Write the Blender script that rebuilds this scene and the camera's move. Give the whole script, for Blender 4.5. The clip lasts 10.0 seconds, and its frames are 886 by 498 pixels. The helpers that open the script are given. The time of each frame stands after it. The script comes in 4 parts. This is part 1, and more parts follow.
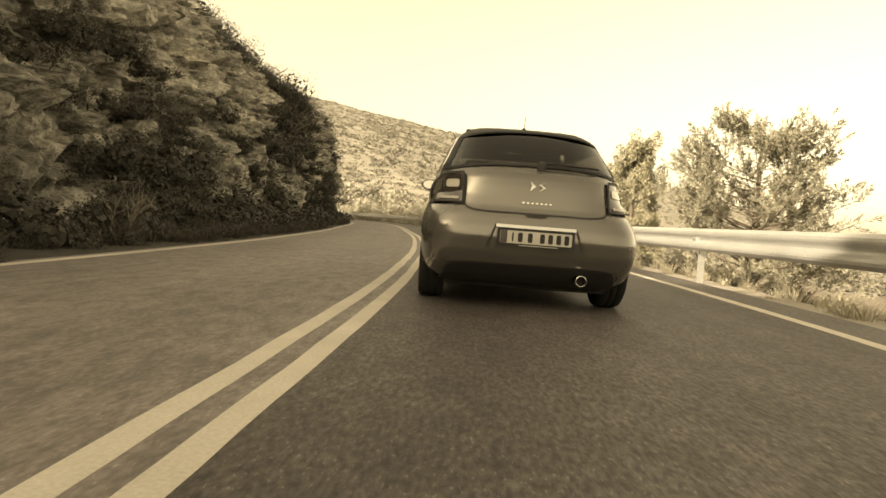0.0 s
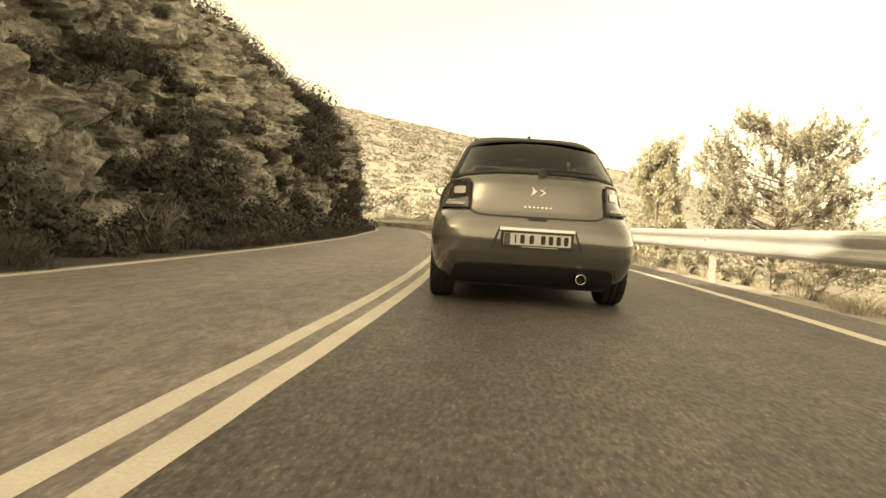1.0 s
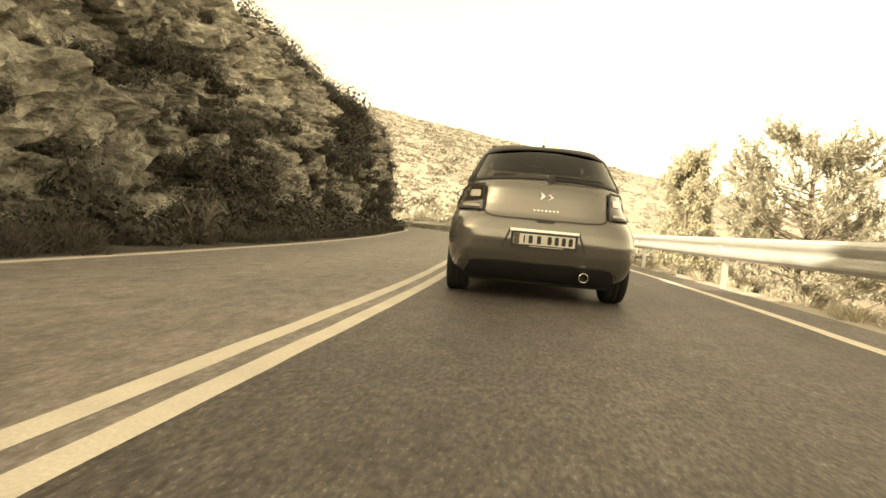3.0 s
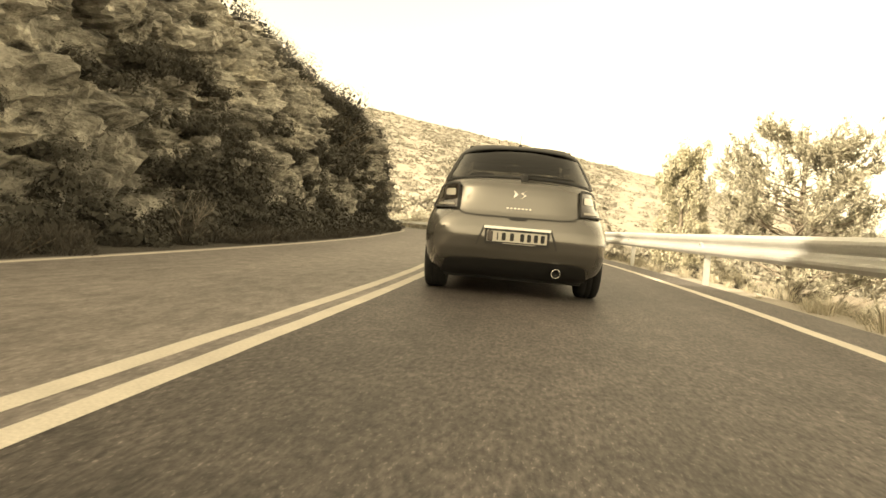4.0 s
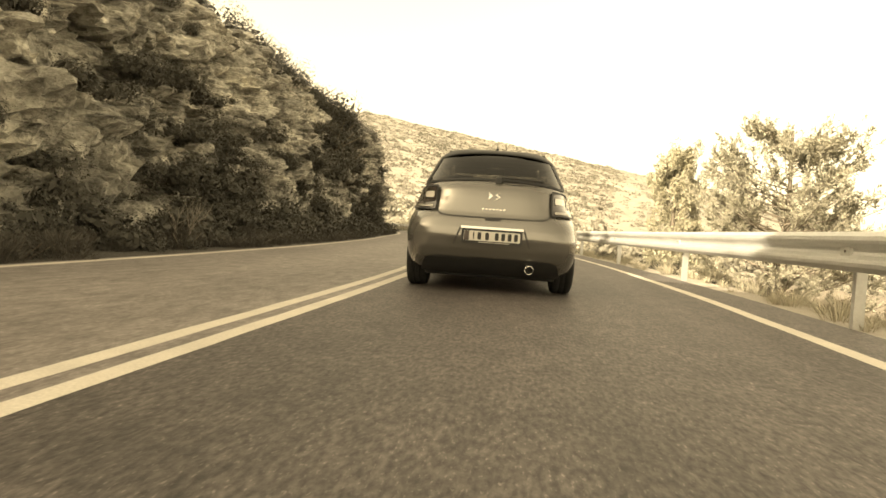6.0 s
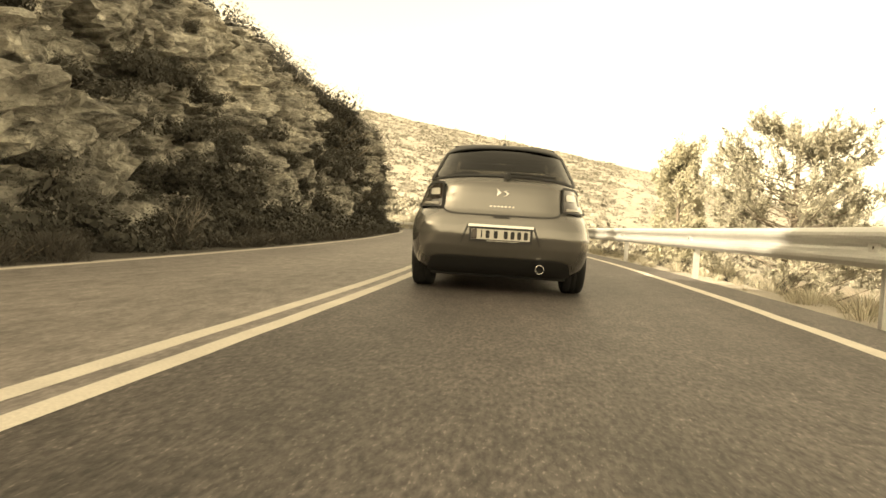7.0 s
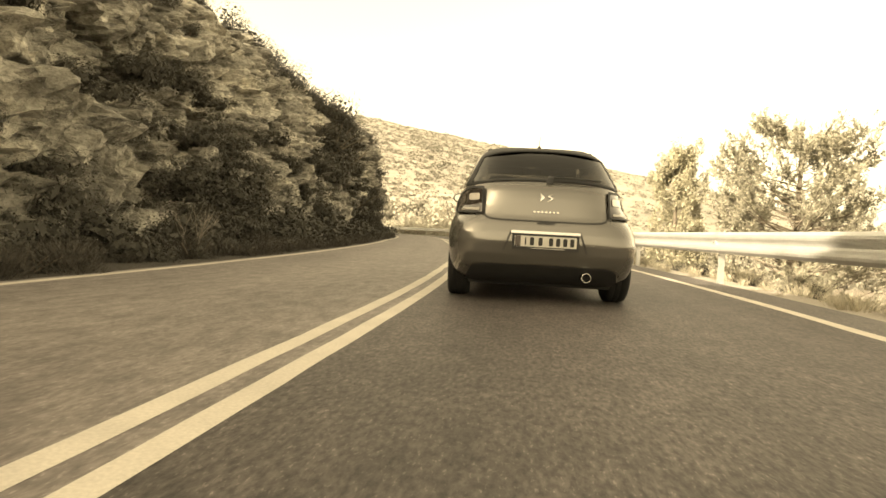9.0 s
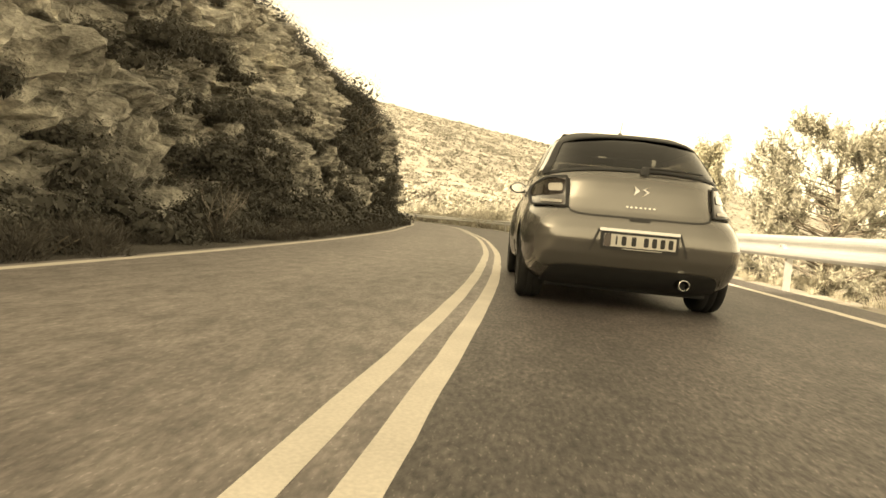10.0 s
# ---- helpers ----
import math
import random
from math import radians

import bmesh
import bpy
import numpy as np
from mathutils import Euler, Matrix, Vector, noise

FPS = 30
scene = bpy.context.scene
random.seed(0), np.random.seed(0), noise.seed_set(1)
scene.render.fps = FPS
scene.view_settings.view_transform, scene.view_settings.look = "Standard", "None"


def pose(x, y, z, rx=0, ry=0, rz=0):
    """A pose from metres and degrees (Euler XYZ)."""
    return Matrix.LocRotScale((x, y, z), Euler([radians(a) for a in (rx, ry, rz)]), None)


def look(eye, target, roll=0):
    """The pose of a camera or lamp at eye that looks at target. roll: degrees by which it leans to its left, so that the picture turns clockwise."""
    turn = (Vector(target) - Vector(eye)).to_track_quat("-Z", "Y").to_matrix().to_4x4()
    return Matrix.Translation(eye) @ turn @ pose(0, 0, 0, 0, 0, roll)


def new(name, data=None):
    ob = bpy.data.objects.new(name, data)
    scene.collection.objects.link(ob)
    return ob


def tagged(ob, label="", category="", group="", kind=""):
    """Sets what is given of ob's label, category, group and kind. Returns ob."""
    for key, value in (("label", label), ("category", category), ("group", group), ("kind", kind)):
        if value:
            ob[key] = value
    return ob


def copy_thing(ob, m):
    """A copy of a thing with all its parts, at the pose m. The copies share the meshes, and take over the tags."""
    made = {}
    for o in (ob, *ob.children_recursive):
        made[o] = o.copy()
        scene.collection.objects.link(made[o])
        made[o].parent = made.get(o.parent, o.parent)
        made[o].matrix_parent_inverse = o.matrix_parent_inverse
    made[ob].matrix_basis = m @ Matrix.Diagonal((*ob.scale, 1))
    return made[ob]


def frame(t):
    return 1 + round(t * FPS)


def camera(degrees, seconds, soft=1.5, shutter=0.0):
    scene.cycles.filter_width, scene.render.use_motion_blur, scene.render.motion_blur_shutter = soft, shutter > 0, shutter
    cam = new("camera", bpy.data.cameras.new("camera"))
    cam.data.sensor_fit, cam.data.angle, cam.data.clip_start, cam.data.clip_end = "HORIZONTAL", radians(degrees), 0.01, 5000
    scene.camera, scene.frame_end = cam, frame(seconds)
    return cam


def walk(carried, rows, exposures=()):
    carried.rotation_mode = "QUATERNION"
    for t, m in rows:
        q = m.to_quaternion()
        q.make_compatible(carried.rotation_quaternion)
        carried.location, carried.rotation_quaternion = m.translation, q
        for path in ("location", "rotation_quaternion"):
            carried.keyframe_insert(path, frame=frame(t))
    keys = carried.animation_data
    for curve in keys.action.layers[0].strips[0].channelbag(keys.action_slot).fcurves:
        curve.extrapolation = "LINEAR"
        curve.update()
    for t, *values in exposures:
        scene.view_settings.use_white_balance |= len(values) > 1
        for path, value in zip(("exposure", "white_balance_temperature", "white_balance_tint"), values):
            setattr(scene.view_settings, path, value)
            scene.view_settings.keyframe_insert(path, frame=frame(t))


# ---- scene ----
cam = camera(70.06, 10.0, soft=1.6)
PATH = [
    (0, pose(-0.480, -5.210, 0.614, 87.41, -4.16, 1.92)),
    (0.5, pose(-0.500, -5.346, 0.602, 87.90, -4.25, 1.92)),
    (1, pose(-0.325, -5.552, 0.612, 87.77, -3.28, 4.29)),
    (1.5, pose(-0.265, -5.760, 0.591, 88.21, -3.39, 5.92)),
    (2, pose(-0.305, -5.900, 0.597, 87.60, -4.53, 6.62)),
    (2.5, pose(-0.247, -5.975, 0.596, 87.75, -5.05, 7.08)),
    (4, pose(0.059, -6.149, 0.592, 87.83, -4.48, 7.00)),
    (4.5, pose(0.213, -6.232, 0.590, 88.16, -4.43, 7.17)),
    (5, pose(0.265, -6.407, 0.590, 87.98, -4.25, 7.10)),
    (5.5, pose(0.267, -6.485, 0.585, 88.09, -3.89, 6.73)),
    (7, pose(0.201, -6.234, 0.588, 87.87, -3.25, 6.98)),
    (7.5, pose(0.035, -6.100, 0.585, 87.73, -3.76, 5.89)),
    (8, pose(-0.020, -6.081, 0.588, 88.09, -3.52, 5.77)),
    (8.5, pose(-0.131, -6.088, 0.592, 88.00, -3.39, 5.17)),
    (9, pose(-0.259, -6.008, 0.588, 88.32, -2.79, 6.08)),
    (9.5, pose(-0.645, -5.890, 0.590, 88.28, -3.20, 7.72)),
    (10, pose(-0.835, -5.390, 0.585, 87.20, -5.00, 6.85)),
]
walk(cam, PATH, exposures=[(0, 1.05), (0.5, 1.25), (1, 1.45), (1.5, 1.65), (10, 1.65)])

# ---- light: low sun behind the cliff, sepia-toned daylight ----
SUN_FROM = Vector((-0.84, -0.54, 0)).normalized()   # towards the sun, on the ground
SUN_UP = radians(26.5)
WARM = (0.985, 0.79, 0.465)
world = bpy.data.worlds.new("sky")
scene.world = world
world.use_nodes = True
wn = world.node_tree
wn.nodes.clear()
sky = wn.nodes.new("ShaderNodeTexSky")
sky.sky_type = 'NISHITA'
sky.sun_disc = False
sky.sun_elevation = SUN_UP
sky.sun_rotation = math.atan2(SUN_FROM.x, SUN_FROM.y)
sky.air_density, sky.dust_density = 1.0, 2.0
hs = wn.nodes.new("ShaderNodeHueSaturation")
hs.inputs["Saturation"].default_value = 0.08
tone = wn.nodes.new("ShaderNodeMix")
tone.data_type, tone.blend_type = 'RGBA', 'MULTIPLY'
tone.inputs["Factor"].default_value = 1.0
tone.inputs["B"].default_value = (*WARM, 1)
bg = wn.nodes.new("ShaderNodeBackground")
bg.inputs["Strength"].default_value = 0.19
wo = wn.nodes.new("ShaderNodeOutputWorld")
wn.links.new(sky.outputs[0], hs.inputs["Color"])
wn.links.new(hs.outputs[0], tone.inputs["A"])
wn.links.new(tone.outputs["Result"], bg.inputs["Color"])
wn.links.new(bg.outputs[0], wo.inputs["Surface"])
sun_data = bpy.data.lights.new("sun", 'SUN')
sun_data.energy, sun_data.angle, sun_data.color = 5.0, radians(0.6), (1.0, 0.825, 0.56)
sun = new("sun", sun_data)
sun.matrix_world = look(SUN_FROM * 60 * math.cos(SUN_UP) + Vector((0, 0, 60 * math.sin(SUN_UP))), (0, 0, 0))


# ---- materials ----
def mat(name, base, rough=0.6, metal=0.0, scale=8.0, vary=0.25, fine=60.0, bump=0.3, dist=0.01,
        coat=0.0, per_object=0.0, per_island=0.0, spec=0.5):
    """A surface with broad and fine variation of its colour and a fine relief."""
    m = bpy.data.materials.new(name)
    m.use_nodes = True
    nt = m.node_tree
    p = nt.nodes["Principled BSDF"]
    p.inputs["Roughness"].default_value = rough
    p.inputs["Metallic"].default_value = metal
    p.inputs["Coat Weight"].default_value = coat
    p.inputs["Coat Roughness"].default_value = 0.06
    p.inputs["Specular IOR Level"].default_value = spec
    tc = nt.nodes.new("ShaderNodeTexCoord")
    a = nt.nodes.new("ShaderNodeTexNoise")
    a.inputs["Scale"].default_value, a.inputs["Detail"].default_value = scale, 5
    b = nt.nodes.new("ShaderNodeTexNoise")
    b.inputs["Scale"].default_value, b.inputs["Detail"].default_value = fine, 3
    for n in (a, b):
        nt.links.new(tc.outputs["Object"], n.inputs["Vector"])
    add = nt.nodes.new("ShaderNodeMath")
    add.operation = 'ADD'
    nt.links.new(a.outputs["Fac"], add.inputs[0])
    nt.links.new(b.outputs["Fac"], add.inputs[1])
    last = add
    if per_object or per_island:
        if per_object:
            src = nt.nodes.new("ShaderNodeObjectInfo").outputs["Random"]
        else:
            src = nt.nodes.new("ShaderNodeNewGeometry").outputs["Random Per Island"]
        mu = nt.nodes.new("ShaderNodeMath")
        mu.operation = 'MULTIPLY_ADD'
        nt.links.new(src, mu.inputs[0])
        mu.inputs[1].default_value = (per_object or per_island)
        nt.links.new(add.outputs[0], mu.inputs[2])
        last = mu
    ramp = nt.nodes.new("ShaderNodeMapRange")
    top = 1.4 + (per_object or per_island)
    ramp.inputs["From Min"].default_value, ramp.inputs["From Max"].default_value = 0.6, top
    ramp.inputs["To Min"].default_value, ramp.inputs["To Max"].default_value = 1 - vary, 1 + vary
    nt.links.new(last.outputs[0], ramp.inputs["Value"])
    mul = nt.nodes.new("ShaderNodeVectorMath")
    mul.operation = 'SCALE'
    mul.inputs[0].default_value = base
    nt.links.new(ramp.outputs["Result"], mul.inputs["Scale"])
    nt.links.new(mul.outputs["Vector"], p.inputs["Base Color"])
    if bump:
        bp = nt.nodes.new("ShaderNodeBump")
        bp.inputs["Strength"].default_value, bp.inputs["Distance"].default_value = bump, dist
        nt.links.new(b.outputs["Fac"], bp.inputs["Height"])
        nt.links.new(bp.outputs["Normal"], p.inputs["Normal"])
    return m


def scaled_noise(nt, vector, scale, detail, rough=0.55):
    n = nt.nodes.new("ShaderNodeTexNoise")
    n.inputs["Scale"].default_value, n.inputs["Detail"].default_value = scale, detail
    n.inputs["Roughness"].default_value = rough
    nt.links.new(vector, n.inputs["Vector"])
    return n


def ranged(nt, value, lo, hi, a, b):
    r = nt.nodes.new("ShaderNodeMapRange")
    for k, v in (("From Min", lo), ("From Max", hi), ("To Min", a), ("To Max", b)):
        r.inputs[k].default_value = v
    nt.links.new(value, r.inputs["Value"])
    return r.outputs["Result"]


def asphalt_material(name, base, grain):
    """Worn chippings in bitumen, drawn out along the road by the traffic."""
    m = mat(name, base, 0.62, 0, 0.3, 0.2, 2.2, 0.0)
    nt = m.node_tree
    p = nt.nodes["Principled BSDF"]
    lane = nt.nodes.new("ShaderNodeAttribute")
    lane.attribute_name = "lane"
    mp = nt.nodes.new("ShaderNodeMapping")
    mp.inputs["Scale"].default_value = (1, 0.34, 1)
    nt.links.new(lane.outputs["Vector"], mp.inputs["Vector"])
    old = p.inputs["Base Color"].links[0].from_socket
    # bands worn and darkened by the wheels, patches of newer binder
    track = nt.nodes.new("ShaderNodeMapping")
    track.inputs["Scale"].default_value = (1.5, 0.035, 1)
    nt.links.new(lane.outputs["Vector"], track.inputs["Vector"])
    for f in (ranged(nt, scaled_noise(nt, track.outputs["Vector"], 1.0, 4, 0.6).outputs["Fac"], 0.32, 0.68, 0.84, 1.16),
              ranged(nt, scaled_noise(nt, mp.outputs["Vector"], 2.2, 5, 0.7).outputs["Fac"], 0.34, 0.66, 0.9, 1.1)):
        sc = nt.nodes.new("ShaderNodeVectorMath")
        sc.operation = 'SCALE'
        nt.links.new(old, sc.inputs[0])
        nt.links.new(f, sc.inputs["Scale"])
        old = sc.outputs["Vector"]
    heights = []
    for scale, detail, lo, hi, a, b in ((50, 4, 0.34, 0.68, 1 - grain, 1 + grain), (11, 3, 0.34, 0.66, 0.76, 1.24), (95, 1, 0.62, 0.72, 1.0, 1 + 1.9 * grain), (34, 1, 0.24, 0.34, 1 - 0.8 * grain, 1.0)):
        n = nt.nodes.new("ShaderNodeTexNoise")
        n.inputs["Scale"].default_value, n.inputs["Detail"].default_value = scale, detail
        nt.links.new(mp.outputs["Vector"], n.inputs["Vector"])
        r = nt.nodes.new("ShaderNodeMapRange")
        for k, v in (("From Min", lo), ("From Max", hi), ("To Min", a), ("To Max", b)):
            r.inputs[k].default_value = v
        nt.links.new(n.outputs["Fac"], r.inputs["Value"])
        sc = nt.nodes.new("ShaderNodeVectorMath")
        sc.operation = 'SCALE'
        nt.links.new(old, sc.inputs[0])
        nt.links.new(r.outputs["Result"], sc.inputs["Scale"])
        old = sc.outputs["Vector"]
        heights.append(n.outputs["Fac"])
    nt.links.new(old, p.inputs["Base Color"])
    bp = nt.nodes.new("ShaderNodeBump")
    bp.inputs["Strength"].default_value, bp.inputs["Distance"].default_value = 0.6, 0.008
    nt.links.new(heights[0], bp.inputs["Height"])
    nt.links.new(bp.outputs["Normal"], p.inputs["Normal"])
    return m


def rock_material():
    """Weathered limestone: dipping beds, pale fresh breaks, dark damp streaks and soil in the joints."""
    m = mat("rock", (0.368, 0.352, 0.304), 0.93, 0, 0.35, 0.2, 4, 0.0)
    nt = m.node_tree
    p = nt.nodes["Principled BSDF"]
    tc = nt.nodes["Texture Coordinate"]

    def mapped(turn, scale):
        mp = nt.nodes.new("ShaderNodeMapping")
        mp.inputs["Rotation"].default_value = turn
        mp.inputs["Scale"].default_value = scale
        nt.links.new(tc.outputs["Object"], mp.inputs["Vector"])
        return mp.outputs["Vector"]
    plain = mapped((0.4, 0.2, 0.1), (1, 0.8, 1.2))
    bedded = mapped((0.5, 0.2, 0), (0.9, 0.8, 1.9))
    upright = mapped((0.0, 0.1, 0), (1.6, 1.6, 0.3))
    stain = scaled_noise(nt, plain, 0.3, 5, 0.55)
    patchy = scaled_noise(nt, plain, 1.3, 6, 0.6)
    beds = scaled_noise(nt, bedded, 1.2, 6, 0.62)
    streak = scaled_noise(nt, upright, 0.9, 4, 0.6)
    grit = scaled_noise(nt, plain, 7, 5, 0.65)
    pits = ranged(nt, scaled_noise(nt, bedded, 2.6, 6, 0.72).outputs["Fac"], 0.38, 0.46, 0.36, 1.0)
    fresh = ranged(nt, scaled_noise(nt, bedded, 2.0, 4, 0.6).outputs["Fac"], 0.60, 0.66, 1.0, 1.5)
    old = p.inputs["Base Color"].links[0].from_socket
    for f in (ranged(nt, stain.outputs["Fac"], 0.36, 0.64, 0.62, 1.3), ranged(nt, patchy.outputs["Fac"], 0.34, 0.66, 0.66, 1.32),
              ranged(nt, beds.outputs["Fac"], 0.36, 0.64, 0.66, 1.3), ranged(nt, streak.outputs["Fac"], 0.36, 0.6, 0.7, 1.12),
              ranged(nt, grit.outputs["Fac"], 0.36, 0.66, 0.70, 1.30), pits, fresh):
        sc = nt.nodes.new("ShaderNodeVectorMath")
        sc.operation = 'SCALE'
        nt.links.new(old, sc.inputs[0])
        nt.links.new(f, sc.inputs["Scale"])
        old = sc.outputs["Vector"]
    nt.links.new(old, p.inputs["Base Color"])
    total = None
    for f, k in ((patchy.outputs["Fac"], 0.6), (beds.outputs["Fac"], 0.9), (grit.outputs["Fac"], 0.3), (pits, 0.12)):
        ma = nt.nodes.new("ShaderNodeMath")
        ma.operation = 'MULTIPLY_ADD'
        ma.inputs[1].default_value = k
        nt.links.new(f, ma.inputs[0])
        if total is not None:
            nt.links.new(total, ma.inputs[2])
        else:
            ma.inputs[2].default_value = 0.0
        total = ma.outputs[0]
    bp = nt.nodes.new("ShaderNodeBump")
    bp.inputs["Strength"].default_value, bp.inputs["Distance"].default_value = 0.9, 0.3
    nt.links.new(total, bp.inputs["Height"])
    nt.links.new(bp.outputs["Normal"], p.inputs["Normal"])
    return m


def glass_material(name, tint, rough=0.02):
    m = bpy.data.materials.new(name)
    m.use_nodes = True
    nt = m.node_tree
    nt.nodes.clear()
    out = nt.nodes.new("ShaderNodeOutputMaterial")
    tr = nt.nodes.new("ShaderNodeBsdfTransparent")
    tr.inputs["Color"].default_value = (*tint, 1)
    gl = nt.nodes.new("ShaderNodeBsdfGlossy")
    gl.inputs["Roughness"].default_value = rough
    lw = nt.nodes.new("ShaderNodeLayerWeight")
    lw.inputs["Blend"].default_value = 0.5
    pw = nt.nodes.new("ShaderNodeMath")
    pw.operation = 'POWER'
    pw.inputs[1].default_value = 3.5
    nt.links.new(lw.outputs["Facing"], pw.inputs[0])
    fr = nt.nodes.new("ShaderNodeMath")
    fr.operation = 'MULTIPLY_ADD'
    fr.inputs[1].default_value, fr.inputs[2].default_value = 0.6, 0.03
    nt.links.new(pw.outputs[0], fr.inputs[0])
    mx = nt.nodes.new("ShaderNodeMixShader")
    nt.links.new(fr.outputs[0], mx.inputs["Fac"])
    nt.links.new(tr.outputs[0], mx.inputs[1])
    nt.links.new(gl.outputs[0], mx.inputs[2])
    nt.links.new(mx.outputs[0], out.inputs["Surface"])
    return m


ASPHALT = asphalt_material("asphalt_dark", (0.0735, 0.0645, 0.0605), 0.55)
# paler base and weaker grain for the lane beside the cliff
ASPHALT_PALE = asphalt_material("asphalt_pale", (0.182, 0.163, 0.153), 0.26)
ROCK = rock_material()
LINE = mat("road_paint", (0.575, 0.535, 0.468), 0.7, 0, 3, 0.18, 70, 0.3, 0.004)
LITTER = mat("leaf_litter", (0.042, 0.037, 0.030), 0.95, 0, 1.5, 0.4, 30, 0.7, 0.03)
EARTH = mat("earth", (0.176, 0.152, 0.120), 0.95, 0, 0.6, 0.35, 14, 0.5, 0.03)
GRAVEL = mat("gravel", (0.34, 0.31, 0.265), 0.95, 0, 1.2, 0.25, 60, 0.8, 0.02)
HILL = mat("hillside", (0.275, 0.256, 0.214), 0.95, 0, 0.05, 0.3, 0.7, 0.4, 0.3)
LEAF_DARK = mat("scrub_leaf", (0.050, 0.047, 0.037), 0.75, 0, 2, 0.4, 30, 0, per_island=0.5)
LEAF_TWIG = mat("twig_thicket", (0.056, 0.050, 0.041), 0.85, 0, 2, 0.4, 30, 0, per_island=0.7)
LEAF_DRY = mat("dry_leaf", (0.37, 0.34, 0.26), 0.8, 0, 2, 0.35, 30, 0, per_island=0.8)
LEAF_TREE = mat("tree_leaf", (0.29, 0.272, 0.195), 0.6, 0, 1, 0.4, 30, 0, per_island=0.8)
LEAF_PINE = mat("pine_needles", (0.28, 0.265, 0.205), 0.65, 0, 1, 0.4, 30, 0, per_island=0.7)
# leaf for the bend, lightened to carry sun and overexposure in its colour
LEAF_SUNLIT = mat("sunlit_leaf", (0.44, 0.415, 0.34), 0.8, 0, 2, 0.35, 30, 0, per_island=0.6)
LEAF_HILL = mat("hill_scrub", (0.155, 0.145, 0.116), 0.8, 0, 0.1, 0.4, 3, 0, per_island=0.8)
BARK = mat("bark", (0.160, 0.136, 0.104), 0.9, 0, 3, 0.3, 25, 0.6, 0.02)
DEADWOOD = mat("dead_wood", (0.208, 0.184, 0.152), 0.9, 0, 5, 0.25, 40, 0.3, 0.004)
ZINC = mat("galvanised_steel", (0.53, 0.53, 0.515), 0.45, 0.6, 3, 0.12, 40, 0.05, 0.002)
RUST = mat("rusty_steel", (0.075, 0.062, 0.050), 0.75, 0.3, 30, 0.3, 200, 0.2, 0.001)
PAINT = mat("car_paint", (0.182, 0.174, 0.160), 0.21, 0.62, 6, 0.03, 900, 0.0, coat=0.8)
ROOF_PAINT = mat("roof_paint", (0.012, 0.012, 0.012), 0.5, 0.0, 6, 0.05, 300, 0.0, spec=0.25)
BLACK = mat("black_plastic", (0.02, 0.02, 0.02), 0.65, 0, 12, 0.2, 200, 0.1, 0.001)
RUBBER = mat("rubber", (0.02, 0.02, 0.02), 0.8, 0, 15, 0.25, 120, 0.2, 0.002, spec=0.3)
CHROME = mat("chrome", (0.600, 0.600, 0.592), 0.12, 1.0, 10, 0.05, 100, 0)
ALLOY = mat("alloy", (0.176, 0.176, 0.176), 0.3, 0.9, 10, 0.08, 100, 0)
LAMP_LENS = mat("smoked_lens", (0.03, 0.022, 0.02), 0.12, 0, 20, 0.15, 200, 0, coat=1.0)
LAMP_WHITE = mat("reverse_lens", (0.600, 0.576, 0.528), 0.2, 0, 40, 0.1, 300, 0.2, 0.002, coat=1.0)
LAMP_RED = mat("red_lens", (0.048, 0.036, 0.032), 0.15, 0, 40, 0.1, 300, 0.2, 0.002, coat=1.0)
LAMP_PALE = mat("pale_lens", (0.34, 0.32, 0.285), 0.2, 0, 40, 0.1, 300, 0.2, 0.002, coat=0.5)
PLATE = mat("plate_white", (0.576, 0.560, 0.512), 0.4, 0, 10, 0.05, 100, 0)
CABIN = mat("cabin_trim", (0.03, 0.03, 0.03), 0.8, 0, 8, 0.2, 90, 0.2, 0.003)
GLASS = glass_material("tinted_glass", (0.36, 0.35, 0.33))
PRIVACY = glass_material("privacy_glass", (0.16, 0.156, 0.147))
CLEAR = glass_material("clear_glass", (0.7, 0.7, 0.68))


# ---- building helpers ----
def part(name, bm, material, parent=None, label="", smooth=False):
    """Links a bmesh as one mesh object, under a thing if one is given."""
    me = bpy.data.meshes.new(name)
    bm.to_mesh(me)
    bm.free()
    me.materials.append(material)
    if smooth:
        me.shade_smooth()
    ob = new(name, me)
    if parent is not None:
        ob.parent = parent
    if label:
        tagged(ob, label)
    return ob


def mesh_of(name, verts, faces, material, parent=None, label="", smooth=False):
    me = bpy.data.meshes.new(name)
    me.from_pydata([tuple(v) for v in verts], [], [tuple(f) for f in faces])
    me.materials.append(material)
    if smooth:
        me.shade_smooth()
    ob = new(name, me)
    if parent is not None:
        ob.parent = parent
    if label:
        tagged(ob, label)
    return ob


def grid_faces(rows, cols, closed=False, flip=False):
    out = []
    for i in range(rows - 1):
        for j in range(cols if closed else cols - 1):
            k = (j + 1) % cols
            q = (i * cols + j, i * cols + k, (i + 1) * cols + k, (i + 1) * cols + j)
            out.append(q[::-1] if flip else q)
    return out


def box(bm, size, at, bevel=0.0, turn=None):
    m = Matrix.Translation(at)
    if turn is not None:
        m = m @ turn
    r = bmesh.ops.create_cube(bm, size=1, matrix=m @ Matrix.Diagonal((*size, 1)))
    if bevel:
        es = list({e for v in r["verts"] for e in v.link_edges})
        bmesh.ops.bevel(bm, geom=es, offset=bevel, segments=2, affect='EDGES', profile=0.6)
    return bm


